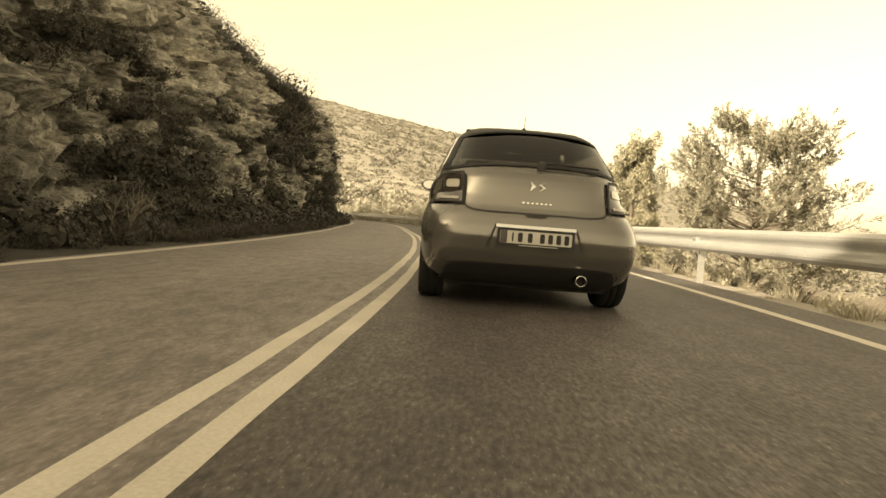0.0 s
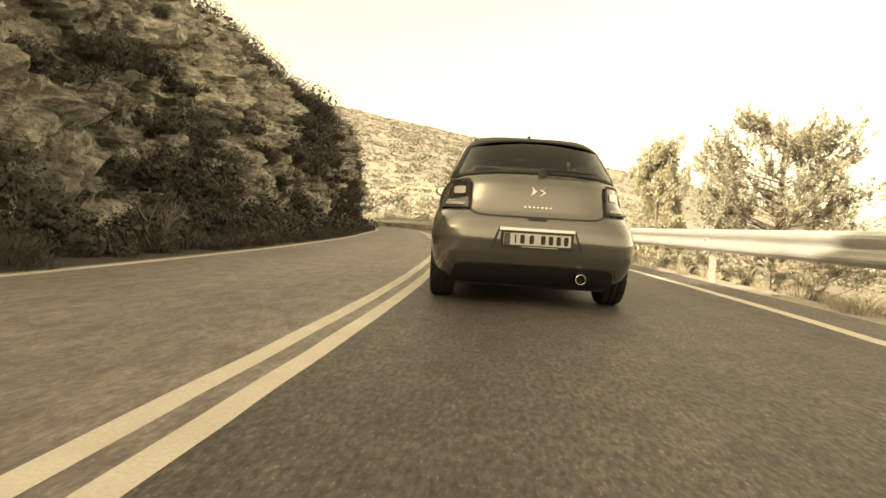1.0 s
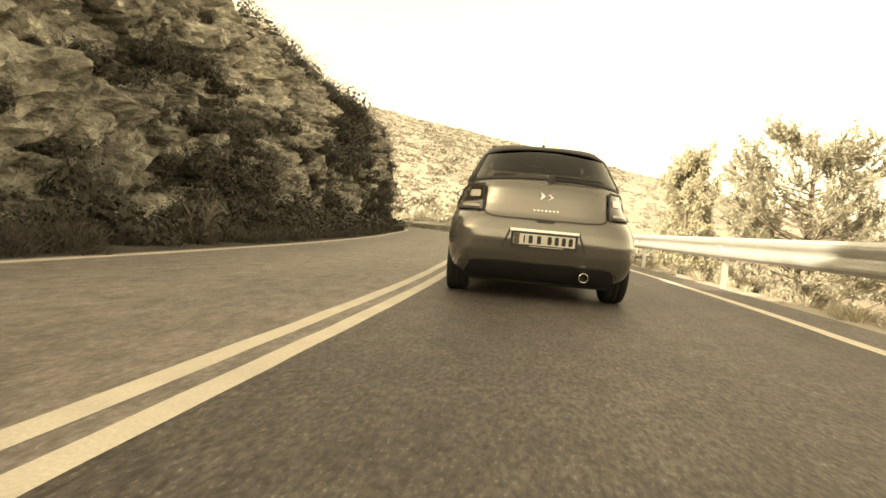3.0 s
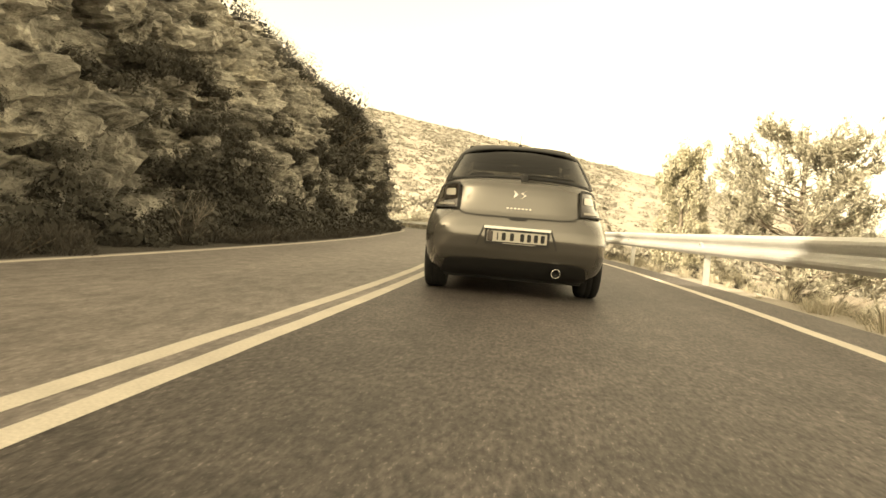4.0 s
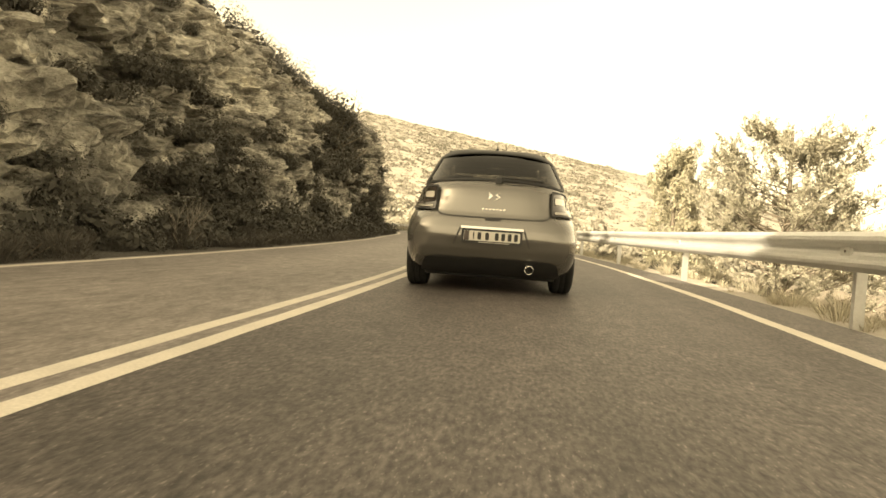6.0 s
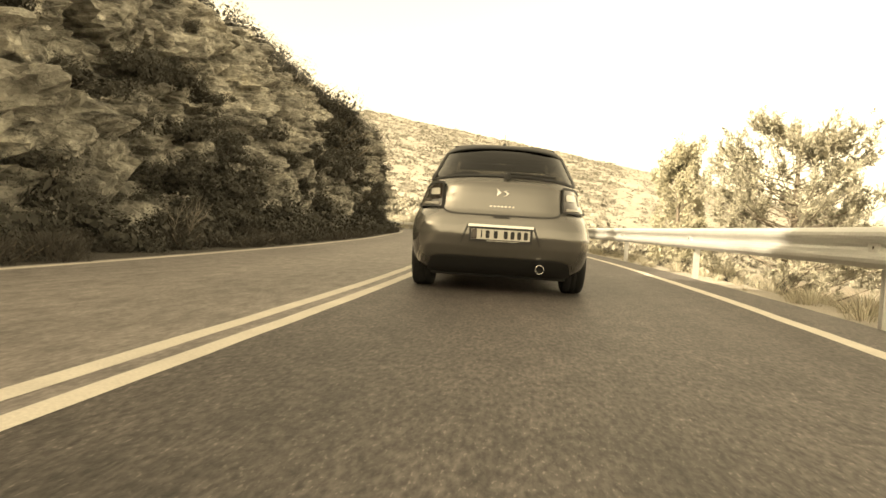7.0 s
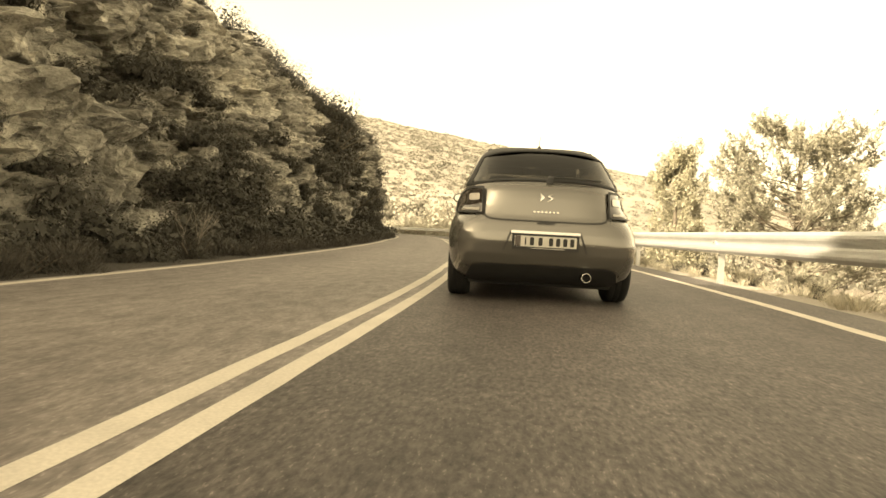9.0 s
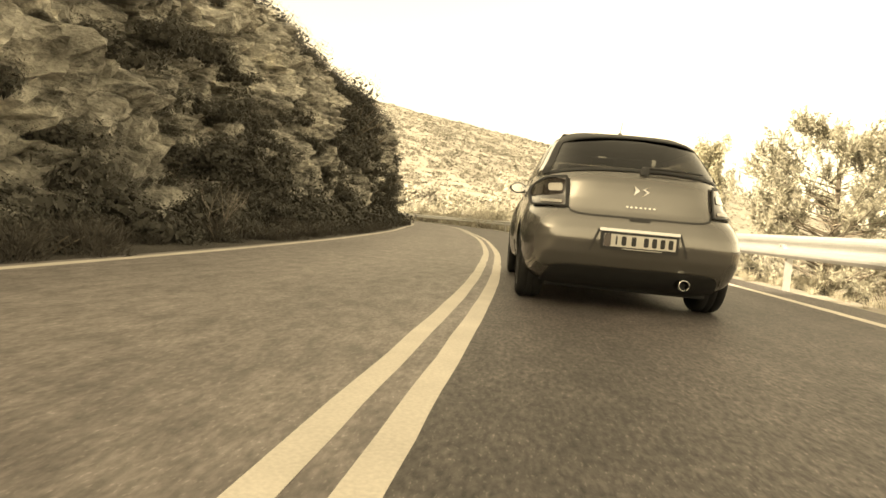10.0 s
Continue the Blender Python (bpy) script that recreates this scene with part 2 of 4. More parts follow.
def lathe(profile, steps, axis="x"):
    """A turned solid from (radius, along) pairs round the x axis."""
    vs, n = [], len(profile)
    for i in range(steps):
        a = 2 * math.pi * i / steps
        for r, x in profile:
            vs.append((x, r * math.cos(a), r * math.sin(a)))
    fs = []
    for i in range(steps):
        for j in range(n - 1):
            k = (i + 1) % steps
            fs.append((i * n + j, i * n + j + 1, k * n + j + 1, k * n + j))
    return vs, fs


# ---- the road's line: middle of the double stripe ----
CONTROL = [(-2.6, -46), (-2.0, -30), (-1.55, -16), (-1.32, -8), (-1.23, -4.7), (-1.13, 0), (-1.2, 4), (-1.38, 8),
           (-2.05, 16), (-3.2, 25), (-4.5, 35), (-6.3, 44), (-9.2, 53), (-14, 61.5), (-21.5, 68.5), (-33, 73), (-50, 75), (-83, 76)]


def catmull(pts, per=24):
    p = np.array([pts[0]] + list(pts) + [pts[-1]], float)
    out = []
    for i in range(1, len(p) - 2):
        t = np.linspace(0, 1, per, endpoint=False)[:, None]
        a, b, c, d = p[i - 1], p[i], p[i + 1], p[i + 2]
        out.append(0.5 * (2 * b + (c - a) * t + (2 * a - 5 * b + 4 * c - d) * t ** 2 + (3 * b - a - 3 * c + d) * t ** 3))
    out.append(p[-2:-1])
    return np.vstack(out)


_line = catmull(CONTROL)
for _ in range(30):
    _line[1:-1] = 0.25 * _line[:-2] + 0.5 * _line[1:-1] + 0.25 * _line[2:]
_len = np.concatenate([[0], np.cumsum(np.hypot(*np.diff(_line, axis=0).T))])
ROAD_LENGTH = float(_len[-1])


def road_at(s, d=0.0):
    """Points at s metres along the road and d metres to its right, as arrays."""
    s = np.asarray(s, float)
    x, y = np.interp(s, _len, _line[:, 0]), np.interp(s, _len, _line[:, 1])
    e = 0.6
    tx = np.interp(s + e, _len, _line[:, 0]) - np.interp(s - e, _len, _line[:, 0])
    ty = np.interp(s + e, _len, _line[:, 1]) - np.interp(s - e, _len, _line[:, 1])
    n = np.hypot(tx, ty)
    return x + d * ty / n, y - d * tx / n, tx / n, ty / n


def s_of_y(y):
    return float(np.interp(y, _line[:, 1], _len))


def signed_distance(px, py):
    """Distance to the right of the road's line, for arrays of points."""
    pts = _line[::3]
    best = np.full(px.shape, 1e9)
    side = np.zeros(px.shape)
    for i in range(len(pts) - 1):
        a, ab = pts[i], pts[i + 1] - pts[i]
        t = np.clip(((px - a[0]) * ab[0] + (py - a[1]) * ab[1]) / (ab @ ab), 0, 1)
        dx, dy = px - a[0] - t * ab[0], py - a[1] - t * ab[1]
        d = np.hypot(dx, dy)
        near = d < best
        best = np.where(near, d, best)
        side = np.where(near, np.sign(dx * ab[1] - dy * ab[0]), side)
    return best * side


def strip(name, d0, d1, z, material, s0=0.0, s1=None, step=0.5, cross=2, wobble=0.0):
    s = np.arange(s0, s1 if s1 else ROAD_LENGTH, step)
    vs, lane = [], []
    for i, q in enumerate(s):
        for j in range(cross):
            d = d0 + (d1 - d0) * j / (cross - 1)
            if wobble and j in (0, cross - 1):
                d += wobble * noise.noise((q * 1.7, j * 9.0, d0))
            x, y, _, _ = road_at(q, d)
            vs.append((float(x), float(y), z))
            lane += [d, q, 0.0]
    ob = mesh_of(name, vs, grid_faces(len(s), cross, flip=True), material)
    ob.data.attributes.new("lane", 'FLOAT_VECTOR', 'POINT').data.foreach_set("vector", lane)
    return tagged(ob, kind="structure")


EDGE_L, EDGE_R = -2.98, 3.42
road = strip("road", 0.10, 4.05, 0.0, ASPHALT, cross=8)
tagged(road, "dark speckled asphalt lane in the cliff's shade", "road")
pale_lane = strip("road", -3.2, 0.10, 0.0, ASPHALT_PALE, cross=7)
tagged(pale_lane, "paler asphalt lane beside the cliff", "road")
for nm, a, b in (("road_line", -0.155, -0.05), ("road_line", 0.05, 0.155), ("road_line", EDGE_L - 0.12, EDGE_L), ("road_line", EDGE_R - 0.05, EDGE_R + 0.08)):
    tagged(strip(nm, a, b, 0.0015, LINE, step=0.25, cross=3, wobble=0.012), "cream-white painted line on the asphalt", "road marking")
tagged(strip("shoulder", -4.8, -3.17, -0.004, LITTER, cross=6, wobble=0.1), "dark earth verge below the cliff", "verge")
tagged(strip("shoulder", 4.0, 4.5, -0.006, GRAVEL, cross=6, wobble=0.15), "pale gravel shoulder beside the asphalt", "shoulder")


# ---- ground: one sheet to the horizon ----
def smooth(a, b, v):
    t = np.clip((v - a) / (b - a), 0, 1)
    return t * t * (3 - 2 * t)


def ground_height(x, y):
    d = signed_distance(x, y)
    z = np.full(x.shape, -0.02)
    z -= 3.1 * smooth(4.6, 8.4, d) * (1 - 0.8 * smooth(36, 46, y)) + 2.2 * smooth(8, 26, d) + 12 * smooth(25, 160, d)
    z += 6.3 * smooth(-5.6, -10, d) + 3.0 * smooth(-10, -40, d) + 22 * smooth(-40, -220, d)
    return z


def spaced(lo, hi, fine_lo, fine_hi, fine, grow=1.16):
    a = list(np.arange(fine_lo, fine_hi + fine / 2, fine))
    st = fine
    while a[-1] < hi:
        st *= grow
        a.append(a[-1] + st)
    st = fine
    while a[0] > lo:
        st *= grow
        a.insert(0, a[0] - st)
    return np.array(a)


gx, gy = spaced(-2400, 2400, -40, 30, 1.0), spaced(-900, 3000, -30, 80, 1.0)
GX, GY = np.meshgrid(gx, gy)
GZ = ground_height(GX, GY)
jit = np.array([noise.noise((x * 0.35, y * 0.35, 0)) for x, y in zip(GX.ravel(), GY.ravel())]).reshape(GX.shape)
GD = signed_distance(GX, GY)
GZ += jit * 0.35 * np.clip((np.abs(GD) - 5) / 4, 0, 1)
ground = mesh_of("ground", np.stack([GX, GY, GZ], -1).reshape(-1, 3), grid_faces(len(gy), len(gx)), EARTH, smooth=True)
tagged(ground, "dry brown earth falling away beside the road", "ground", kind="structure")


# ---- rock cliff on the inner side ----
def cliff_point(s, v):
    """The cut face: v from 0 at the foot to 1 at the top, past 1 the hill behind. It leans back at first and stands steep at the bend."""
    far = float(smooth(CUT_NEAR, CUT_FAR, np.array(s)))
    # 1.3 m of extra ridge behind the camera, unseen, keeps sun off the road
    ridge = 7.5 - 0.7 * far + 1.3 * (1 - float(smooth(CUT_BACK, CUT_BACK + 8, np.array(s)))) + 0.7 * noise.noise((s * 0.09, 3.1, 0)) + 0.45 * noise.noise((s * 0.31, 7.7, 0))
    foot = -4.75 - 0.15 * far
    batter = 4.5 - 3.4 * far
    if v <= 1:
        d = foot - batter * (0.5 * v + 0.5 * v ** 3)
        z = -0.15 + ridge * v ** 0.92
    else:
        k = v - 1
        d = foot - batter - 16 * k
        z = ridge - 0.15 + 3.2 * k * (1 - 0.3 * k)
    return d, z


CUT_BACK, CUT_NEAR, CUT_FAR = s_of_y(-12), s_of_y(10), s_of_y(40)


def build_cliff():
    s_list = np.concatenate([np.arange(0.5, s_of_y(-6), 0.8), np.arange(s_of_y(-6), s_of_y(22), 0.085), np.arange(s_of_y(22), s_of_y(60), 0.16),
                             np.arange(s_of_y(60), ROAD_LENGTH, 1.2)])
    v_list = np.concatenate([np.linspace(0, 1, 104), np.linspace(1.03, 2.0, 16)])
    vs = []
    for s in s_list:
        x0, y0, tx, ty = (float(q) for q in road_at(s))
        for v in v_list:
            d, z = cliff_point(s, v)
            p = Vector((s * 0.9, d, z))
            # broad buttresses with gullies between them
            big = noise.fractal(Vector((p.x * 0.2, d * 0.2, z * 0.09)), 1.0, 2.0, 3) * 1.15
            warp = noise.noise_vector(p * 0.7)
            # beds that dip away along the road, each set back by its own amount
            q = Vector((p.x * 0.93 + 0.36 * z, d, z * 0.93 - 0.36 * p.x)) + warp * 0.35
            bed = q.z / 0.42 + 0.6 * noise.noise(Vector((q.x * 0.5, 0, q.z * 0.4)))
            k = math.floor(bed)
            ledge = noise.cell(Vector((k * 3.1, math.floor(q.x / 1.7 + 0.37 * k), 0.5))) * 0.22 + 0.10 * (bed - k)
            # joint-bounded slabs, large and small
            r = Vector((q.x, q.y, q.z * 1.5))
            dist, pts = noise.voronoi(r * 0.62)
            block = noise.cell(pts[0] * 13.7) * 0.5 + min(0.12, dist[1] - dist[0]) * 1.6
            dist2, pts2 = noise.voronoi(r * 2.1)
            block2 = noise.cell(pts2[0] * 9.1) * 0.25 + min(0.1, dist2[1] - dist2[0]) * 0.8
            fine = noise.fractal(p * 2.6, 0.8, 2.2, 4) * 0.17
            amt = (big + block + ledge + block2 + fine) * (0.35 + 0.65 * min(1, v * 4)) * (1 if v <= 1 else 0.45)
            d += amt - 0.25
            z += 0.3 * (block2 + fine) * (1 if v > 0.02 else 0)
            vs.append((x0 + d * ty, y0 - d * tx, z))
    return mesh_of("rock_cliff", vs, grid_faces(len(s_list), len(v_list)), ROCK)


cliff = tagged(build_cliff(), "weathered limestone road cutting with cracks and ledges", "cliff", kind="structure")


# ---- far hill across the valley ----
def hill_crest(a):
    """Height over distance of the skyline, by the direction x/y."""
    return float(np.interp(a, [-1.2, -0.5, -0.25, -0.15, -0.05, 0.10, 0.25, 0.42, 0.62, 0.9],
                           [0.19, 0.187, 0.178, 0.162, 0.141, 0.116, 0.092, 0.056, 0.01, -0.03]))


def hill_point(a, k):
    """k from 0 at the foot to 1 at the crest, past 1 the far side."""
    y = 95 + 190 * k
    crest = hill_crest(a) * 290
    foot = -6 - 2 * a
    z = foot + (crest - foot) * (k ** 0.85 if k <= 1 else 1 - 0.8 * (k - 1))
    x = a * y
    z += 1.6 * noise.fractal(Vector((x * 0.02, y * 0.02, 0)), 1.0, 2.0, 4) * min(1, k * 2)
    return x, y, z


ha, hk = np.linspace(-1.2, 0.9, 170), np.concatenate([np.linspace(0, 1, 60), np.linspace(1.05, 1.6, 6)])
hv = [hill_point(a, k) for k in hk for a in ha]
hill = tagged(mesh_of("hill", hv, grid_faces(len(hk), len(ha)), HILL, smooth=True),
              "sunlit dry hillside dotted with low scrub", "hill", kind="structure")


# ---- foliage ----
def leaf_quads(rng, centres, size, long=1.6, droop=0.0, outward=None):
    """Small leaves round the given points, lying across the outward directions if given: vertices and faces."""
    n = len(centres)
    ax = rng.normal(size=(n, 3))
    ax[:, 2] = ax[:, 2] * (1 - droop) - droop * 1.5
    ax /= np.linalg.norm(ax, axis=1)[:, None]
    if outward is not None:
        face = outward + rng.normal(size=(n, 3)) * 0.5
        ax = np.cross(face, rng.normal(size=(n, 3)))
        ax /= np.linalg.norm(ax, axis=1)[:, None] + 1e-9
    si = np.cross(ax, rng.normal(size=(n, 3)) if outward is None else face)
    si /= np.linalg.norm(si, axis=1)[:, None] + 1e-9
    sz = size * rng.uniform(0.6, 1.4, n)[:, None]
    a, b = centres - ax * sz * long, centres + ax * sz * long
    l, r = centres - si * sz * 0.55, centres + si * sz * 0.55
    vs = np.stack([a, r, b, l], 1).reshape(-1, 3)
    fs = np.arange(4 * n).reshape(n, 4)
    return vs, fs


def clump_points(rng, n, radius, lumps, flat=0.8, outward=None):
    """Points in several overlapping lumps, denser towards their skins; outward takes their directions."""
    c = rng.normal(size=(lumps, 3)) * 0.45
    c[:, 2] = np.abs(c[:, 2])
    rad = rng.uniform(0.3, 0.6, lumps)
    k = rng.integers(0, lumps, n)
    u = rng.normal(size=(n, 3))
    u /= np.linalg.norm(u, axis=1)[:, None]
    p = c[k] + u * (rad[k] * rng.uniform(0.35, 1.0, n) ** 0.5)[:, None]
    p[:, 2] = np.abs(p[:, 2]) * flat
    if outward is not None:
        outward.append(u + 0.5 * p)
    return p * radius


def tube(bm, pts, radii, sides=6):
    rings = []
    for i, p in enumerate(pts):
        p = Vector(p)
        t = (Vector(pts[min(i + 1, len(pts) - 1)]) - Vector(pts[max(i - 1, 0)])).normalized()
        a = t.orthogonal().normalized()
        b = t.cross(a)
        rings.append([bm.verts.new(p + (a * math.cos(w) + b * math.sin(w)) * radii[i]) for w in np.linspace(0, 2 * math.pi, sides, endpoint=False)])
    for r0, r1 in zip(rings, rings[1:]):
        for j in range(sides):
            bm.faces.new((r0[j], r0[(j + 1) % sides], r1[(j + 1) % sides], r1[j]))
    for r in (rings[0], rings[-1]):
        bm.faces.new(r)
    return bm


def make_bush(seed, material, n=650, size=0.05, lumps=7, flat=0.8):
    """A metre-wide bush at the origin: woody stems and a crown of leaves."""
    rng = np.random.default_rng(seed)
    bush = new("bush")
    bm = bmesh.new()
    for i in range(5):
        e = rng.normal(size=3) * 0.25
        tube(bm, [(0, 0, -0.1), (e[0] * 0.5, e[1] * 0.5, 0.2), (e[0], e[1], 0.45)], [0.025, 0.018, 0.008], 4)
    part("woody_base", bm, BARK, bush)
    outward = []
    pts = clump_points(rng, n, 0.62, lumps, flat, outward)
    vs, fs = leaf_quads(rng, pts, size, 1.3, outward=outward[0])
    core = n // 5
    iv, jf = leaf_quads(rng, pts[:core] * 0.8, 0.055, 1.0, outward=outward[0][:core])
    vs, fs = np.vstack([vs, iv]), np.vstack([fs, jf + len(vs)])
    mesh_of("foliage", vs, fs, material, bush)
    return bush


def make_twiggy(seed, n=800):
    """A metre-wide thicket of fine upright twigs and dry stalks."""
    rng = np.random.default_rng(seed)
    bush = new("bush")
    part("woody_base", tube(bmesh.new(), [(0, 0, -0.1), (0.02, 0.03, 0.2), (0.06, 0.05, 0.4)], [0.02, 0.014, 0.006], 4), BARK, bush)
    a, r = rng.uniform(0, 6.283, n), 0.45 * np.sqrt(rng.uniform(0, 1, n))
    base = np.stack([r * np.cos(a), r * np.sin(a), rng.uniform(-0.05, 0.45, n)], 1)
    way = np.stack([np.cos(a) * r * 1.3, np.sin(a) * r * 1.3, np.full(n, 0.6)], 1) + rng.normal(size=(n, 3)) * 0.3
    way /= np.linalg.norm(way, axis=1)[:, None]
    long = rng.uniform(0.10, 0.34, n)[:, None] * (1.1 - r[:, None])
    side = np.cross(way, rng.normal(size=(n, 3)))
    side *= 0.008 / np.linalg.norm(side, axis=1)[:, None]
    vs = np.stack([base - side, base + side, base + way * long], 1).reshape(-1, 3)
    fs = np.arange(3 * n).reshape(n, 3)
    mesh_of("foliage", vs, fs, LEAF_TWIG, bush)
    return bush


def make_tuft(seed, n=90):
    """A tuft of dry grass: thin bent blades."""
    rng = np.random.default_rng(seed)
    vs, fs = [], []
    for i in range(n):
        a, lean, h = rng.uniform(0, 6.283), rng.uniform(0.2, 1.7), rng.uniform(0.15, 0.75)
        r = rng.uniform(0, 0.4)
        bx, by = r * math.cos(a), r * math.sin(a)
        dx, dy = math.cos(a) * lean * h, math.sin(a) * lean * h
        w = 0.008
        sx, sy = -math.sin(a) * w, math.cos(a) * w
        k = len(vs)
        vs += [(bx - sx, by - sy, -0.03), (bx + sx, by + sy, -0.03), (bx + dx * 0.4 + sx, by + dy * 0.4 + sy, h * 0.6), (bx + dx * 0.4 - sx, by + dy * 0.4 - sy, h * 0.6), (bx + dx, by + dy, h)]
        fs += [(k, k + 1, k + 2, k + 3), (k + 3, k + 2, k + 4)]
    tuft = mesh_of("grass_tuft", vs, fs, LEAF_DRY)
    return tuft


def put_copies(protos, places, label, category, group):
    """Copies of ready things at (x, y, z, size, turn)."""
    rng = random.Random(len(places))
    for x, y, z, size, turn in places:
        src = rng.choice(protos)
        c = copy_thing(src, pose(x, y, z, rng.uniform(-8, 8), rng.uniform(-8, 8), turn))
        c.scale = (size, size, size * rng.uniform(0.8, 1.15))
        tagged(c, label, category, group)


def spread_stuff(name, protos, places, material, label, category):
    """Uncounted plants at (x, y, z, size, turn), joined into one object."""
    rng = random.Random(len(places) + 7)
    V, F, base = [], [], 0
    for x, y, z, size, turn in places:
        src = rng.choice(protos)
        leaves = next((o for o in src.children if o.name.startswith("foliage")), src)
        me = leaves.data
        co = np.empty(len(me.vertices) * 3)
        me.vertices.foreach_get("co", co)
        co = co.reshape(-1, 3) * (size, size, size * rng.uniform(0.8, 1.15))
        r = np.array(Matrix.Rotation(radians(turn), 3, 'Z'))
        V.append(co @ r.T + (x, y, z))
        F += [tuple(v + base for v in p.vertices) for p in me.polygons]
        base += len(co)
    return tagged(mesh_of(name, np.vstack(V), F, material), label, category, kind="stuff")


rnd = random.Random(5)
dark_bushes = [make_bush(10 + i, LEAF_DARK, 1900, 0.0145, 8 + i % 3) for i in range(5)]
scrub_forms = [make_bush(20 + i, LEAF_DARK, 400, 0.032, 8 + i % 3) for i in range(5)]
fine_forms = [make_bush(40 + i, LEAF_DARK, 1500, 0.0145, 8 + i % 3) for i in range(4)]
twig_forms = [make_twiggy(80 + i) for i in range(4)]
sunlit_forms = [make_bush(60 + i, LEAF_SUNLIT, 1000, 0.022, 9, 1.2) for i in range(4)]
dry_bushes = [make_bush(30 + i, LEAF_DRY, 1100, 0.02, 9, 0.9) for i in range(4)]
ridge_bushes = [make_bush(50 + i, LEAF_DARK, 1150, 0.018, 10, 1.1) for i in range(4)]
tall_forms = [make_bush(90 + i, LEAF_DARK, 1700, 0.018, 12, 1.15) for i in range(4)]
tufts = [make_tuft(70 + i) for i in range(3)]

# foot of the cliff: a low hedge of scrub, single bushes in front
hedge_near, hedge_far, thicket, foot = [], [], [], []
s = s_of_y(-8)
while s < s_of_y(66):
    for k in range(2):
        d = rnd.uniform(-5.3, -3.7)
        x, y, _, _ = (float(q) for q in road_at(s, d))
        size = rnd.uniform(0.45, 1.0) * ((1.6 if y < 9 else 1.9) if d < -4.5 else 0.85)
        (hedge_near if y < 9 else hedge_far).append((x, y, -0.08, size, rnd.uniform(0, 360)))
    if s < s_of_y(40):
        for k in range(2):
            x, y, _, _ = (float(q) for q in road_at(s, rnd.uniform(-4.7, -3.38)))
            thicket.append((x, y, -0.08, rnd.uniform(0.3, 0.7), rnd.uniform(0, 360)))
    s += rnd.uniform(0.2, 0.4) * (1 if s < s_of_y(30) else 1.6)
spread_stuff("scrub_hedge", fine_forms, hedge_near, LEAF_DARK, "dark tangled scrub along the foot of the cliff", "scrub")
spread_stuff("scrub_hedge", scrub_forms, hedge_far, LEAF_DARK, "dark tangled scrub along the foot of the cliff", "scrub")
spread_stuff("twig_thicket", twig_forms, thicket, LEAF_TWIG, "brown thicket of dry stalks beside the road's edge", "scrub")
s = s_of_y(-3)
while s < s_of_y(26):
    x, y, _, _ = (float(q) for q in road_at(s, rnd.uniform(-4.3, -3.55)))
    foot.append((x, y, -0.05, rnd.uniform(0.3, 0.62), rnd.uniform(0, 360)))
    s += rnd.uniform(0.4, 0.9)
put_copies(dark_bushes, foot, "dark scrubby bush at the foot of the cliff", "bush", "bushes along the cliff foot")


# on the face and along the ridge
def on_cliff(s, v):
    d, z = cliff_point(s, v)
    x, y, tx, ty = (float(q) for q in road_at(s, d))
    return x, y, z, tx, ty


face, face_low = [], []
for i in range(190):
    c = rnd.uniform(-1, 62)
    s, v = s_of_y(c), rnd.uniform(0.03, 0.42) if i % 3 else rnd.uniform(0.03, 0.2)
    if noise.noise((c * 0.3, v * 2.2, 4.0)) < -0.06 or (c < 11 and v > 0.34):
        continue
    x, y, z, tx, ty = on_cliff(s, v)
    size = rnd.choice((0.5, 0.8, 1.1, 1.5, 1.9)) * (0.7 if c < 15 else 1)
    face_low.append((x + 0.1 * ty, y - 0.1 * tx, z - 0.15, size, rnd.uniform(0, 360)))
for i in range(60):
    c, v = rnd.uniform(-5, 16), 0.03 + 0.42 * rnd.random() ** 1.4
    x, y, z, tx, ty = on_cliff(s_of_y(c), v)
    face_low.append((x + 0.2 * ty, y - 0.2 * tx, z - 0.15, rnd.uniform(0.5, 1.2), rnd.uniform(0, 360)))
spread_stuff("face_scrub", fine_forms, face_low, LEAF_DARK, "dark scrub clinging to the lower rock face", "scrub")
for i in range(120):
    c, v = rnd.uniform(1, 62), rnd.uniform(0.1, 0.97)
    if noise.noise((c * 0.22, v * 3.0, 9.0)) < -0.05:
        continue
    x, y, z, tx, ty = on_cliff(s_of_y(c), v)
    size = rnd.choice((0.4, 0.5, 0.7, 0.9, 1.3, 1.7)) * (0.75 if c < 15 else 1.15)
    face.append((x + 0.2 * ty, y - 0.2 * tx, z - 0.15, size, rnd.uniform(0, 360)))
put_copies(dark_bushes, face, "dark bush growing out of the rock face", "bush", "bushes on the rock face")
face_small = []
for i in range(620):
    c, v = rnd.uniform(-3, 60), rnd.uniform(0.05, 0.98)
    if noise.noise((c * 0.25, v * 2.6, 2.0)) < 0.02 - 0.12 * (1 - v):
        continue
    x, y, z, tx, ty = on_cliff(s_of_y(c), v)
    face_small.append((x + 0.25 * ty, y - 0.25 * tx, z - 0.05, rnd.uniform(0.15, 0.55), rnd.uniform(0, 360)))
spread_stuff("face_scrub", scrub_forms, face_small, LEAF_DARK, "small dark tufts rooted in cracks of the rock face", "scrub")
ridge = []
s = s_of_y(-2)
while s < s_of_y(70):
    x, y, z, tx, ty = on_cliff(s, rnd.uniform(0.88, 1.1))
    ridge.append((x, y, z - 0.2, rnd.choice((0.7, 0.9, 1.2, 1.5)), rnd.uniform(0, 360)))
    s += rnd.uniform(0.3, 0.8)
spread_stuff("ridge_scrub", ridge_bushes, ridge, LEAF_DARK, "dark evergreen scrub along the cliff's ridge", "scrub")
tall = []
s = s_of_y(8)
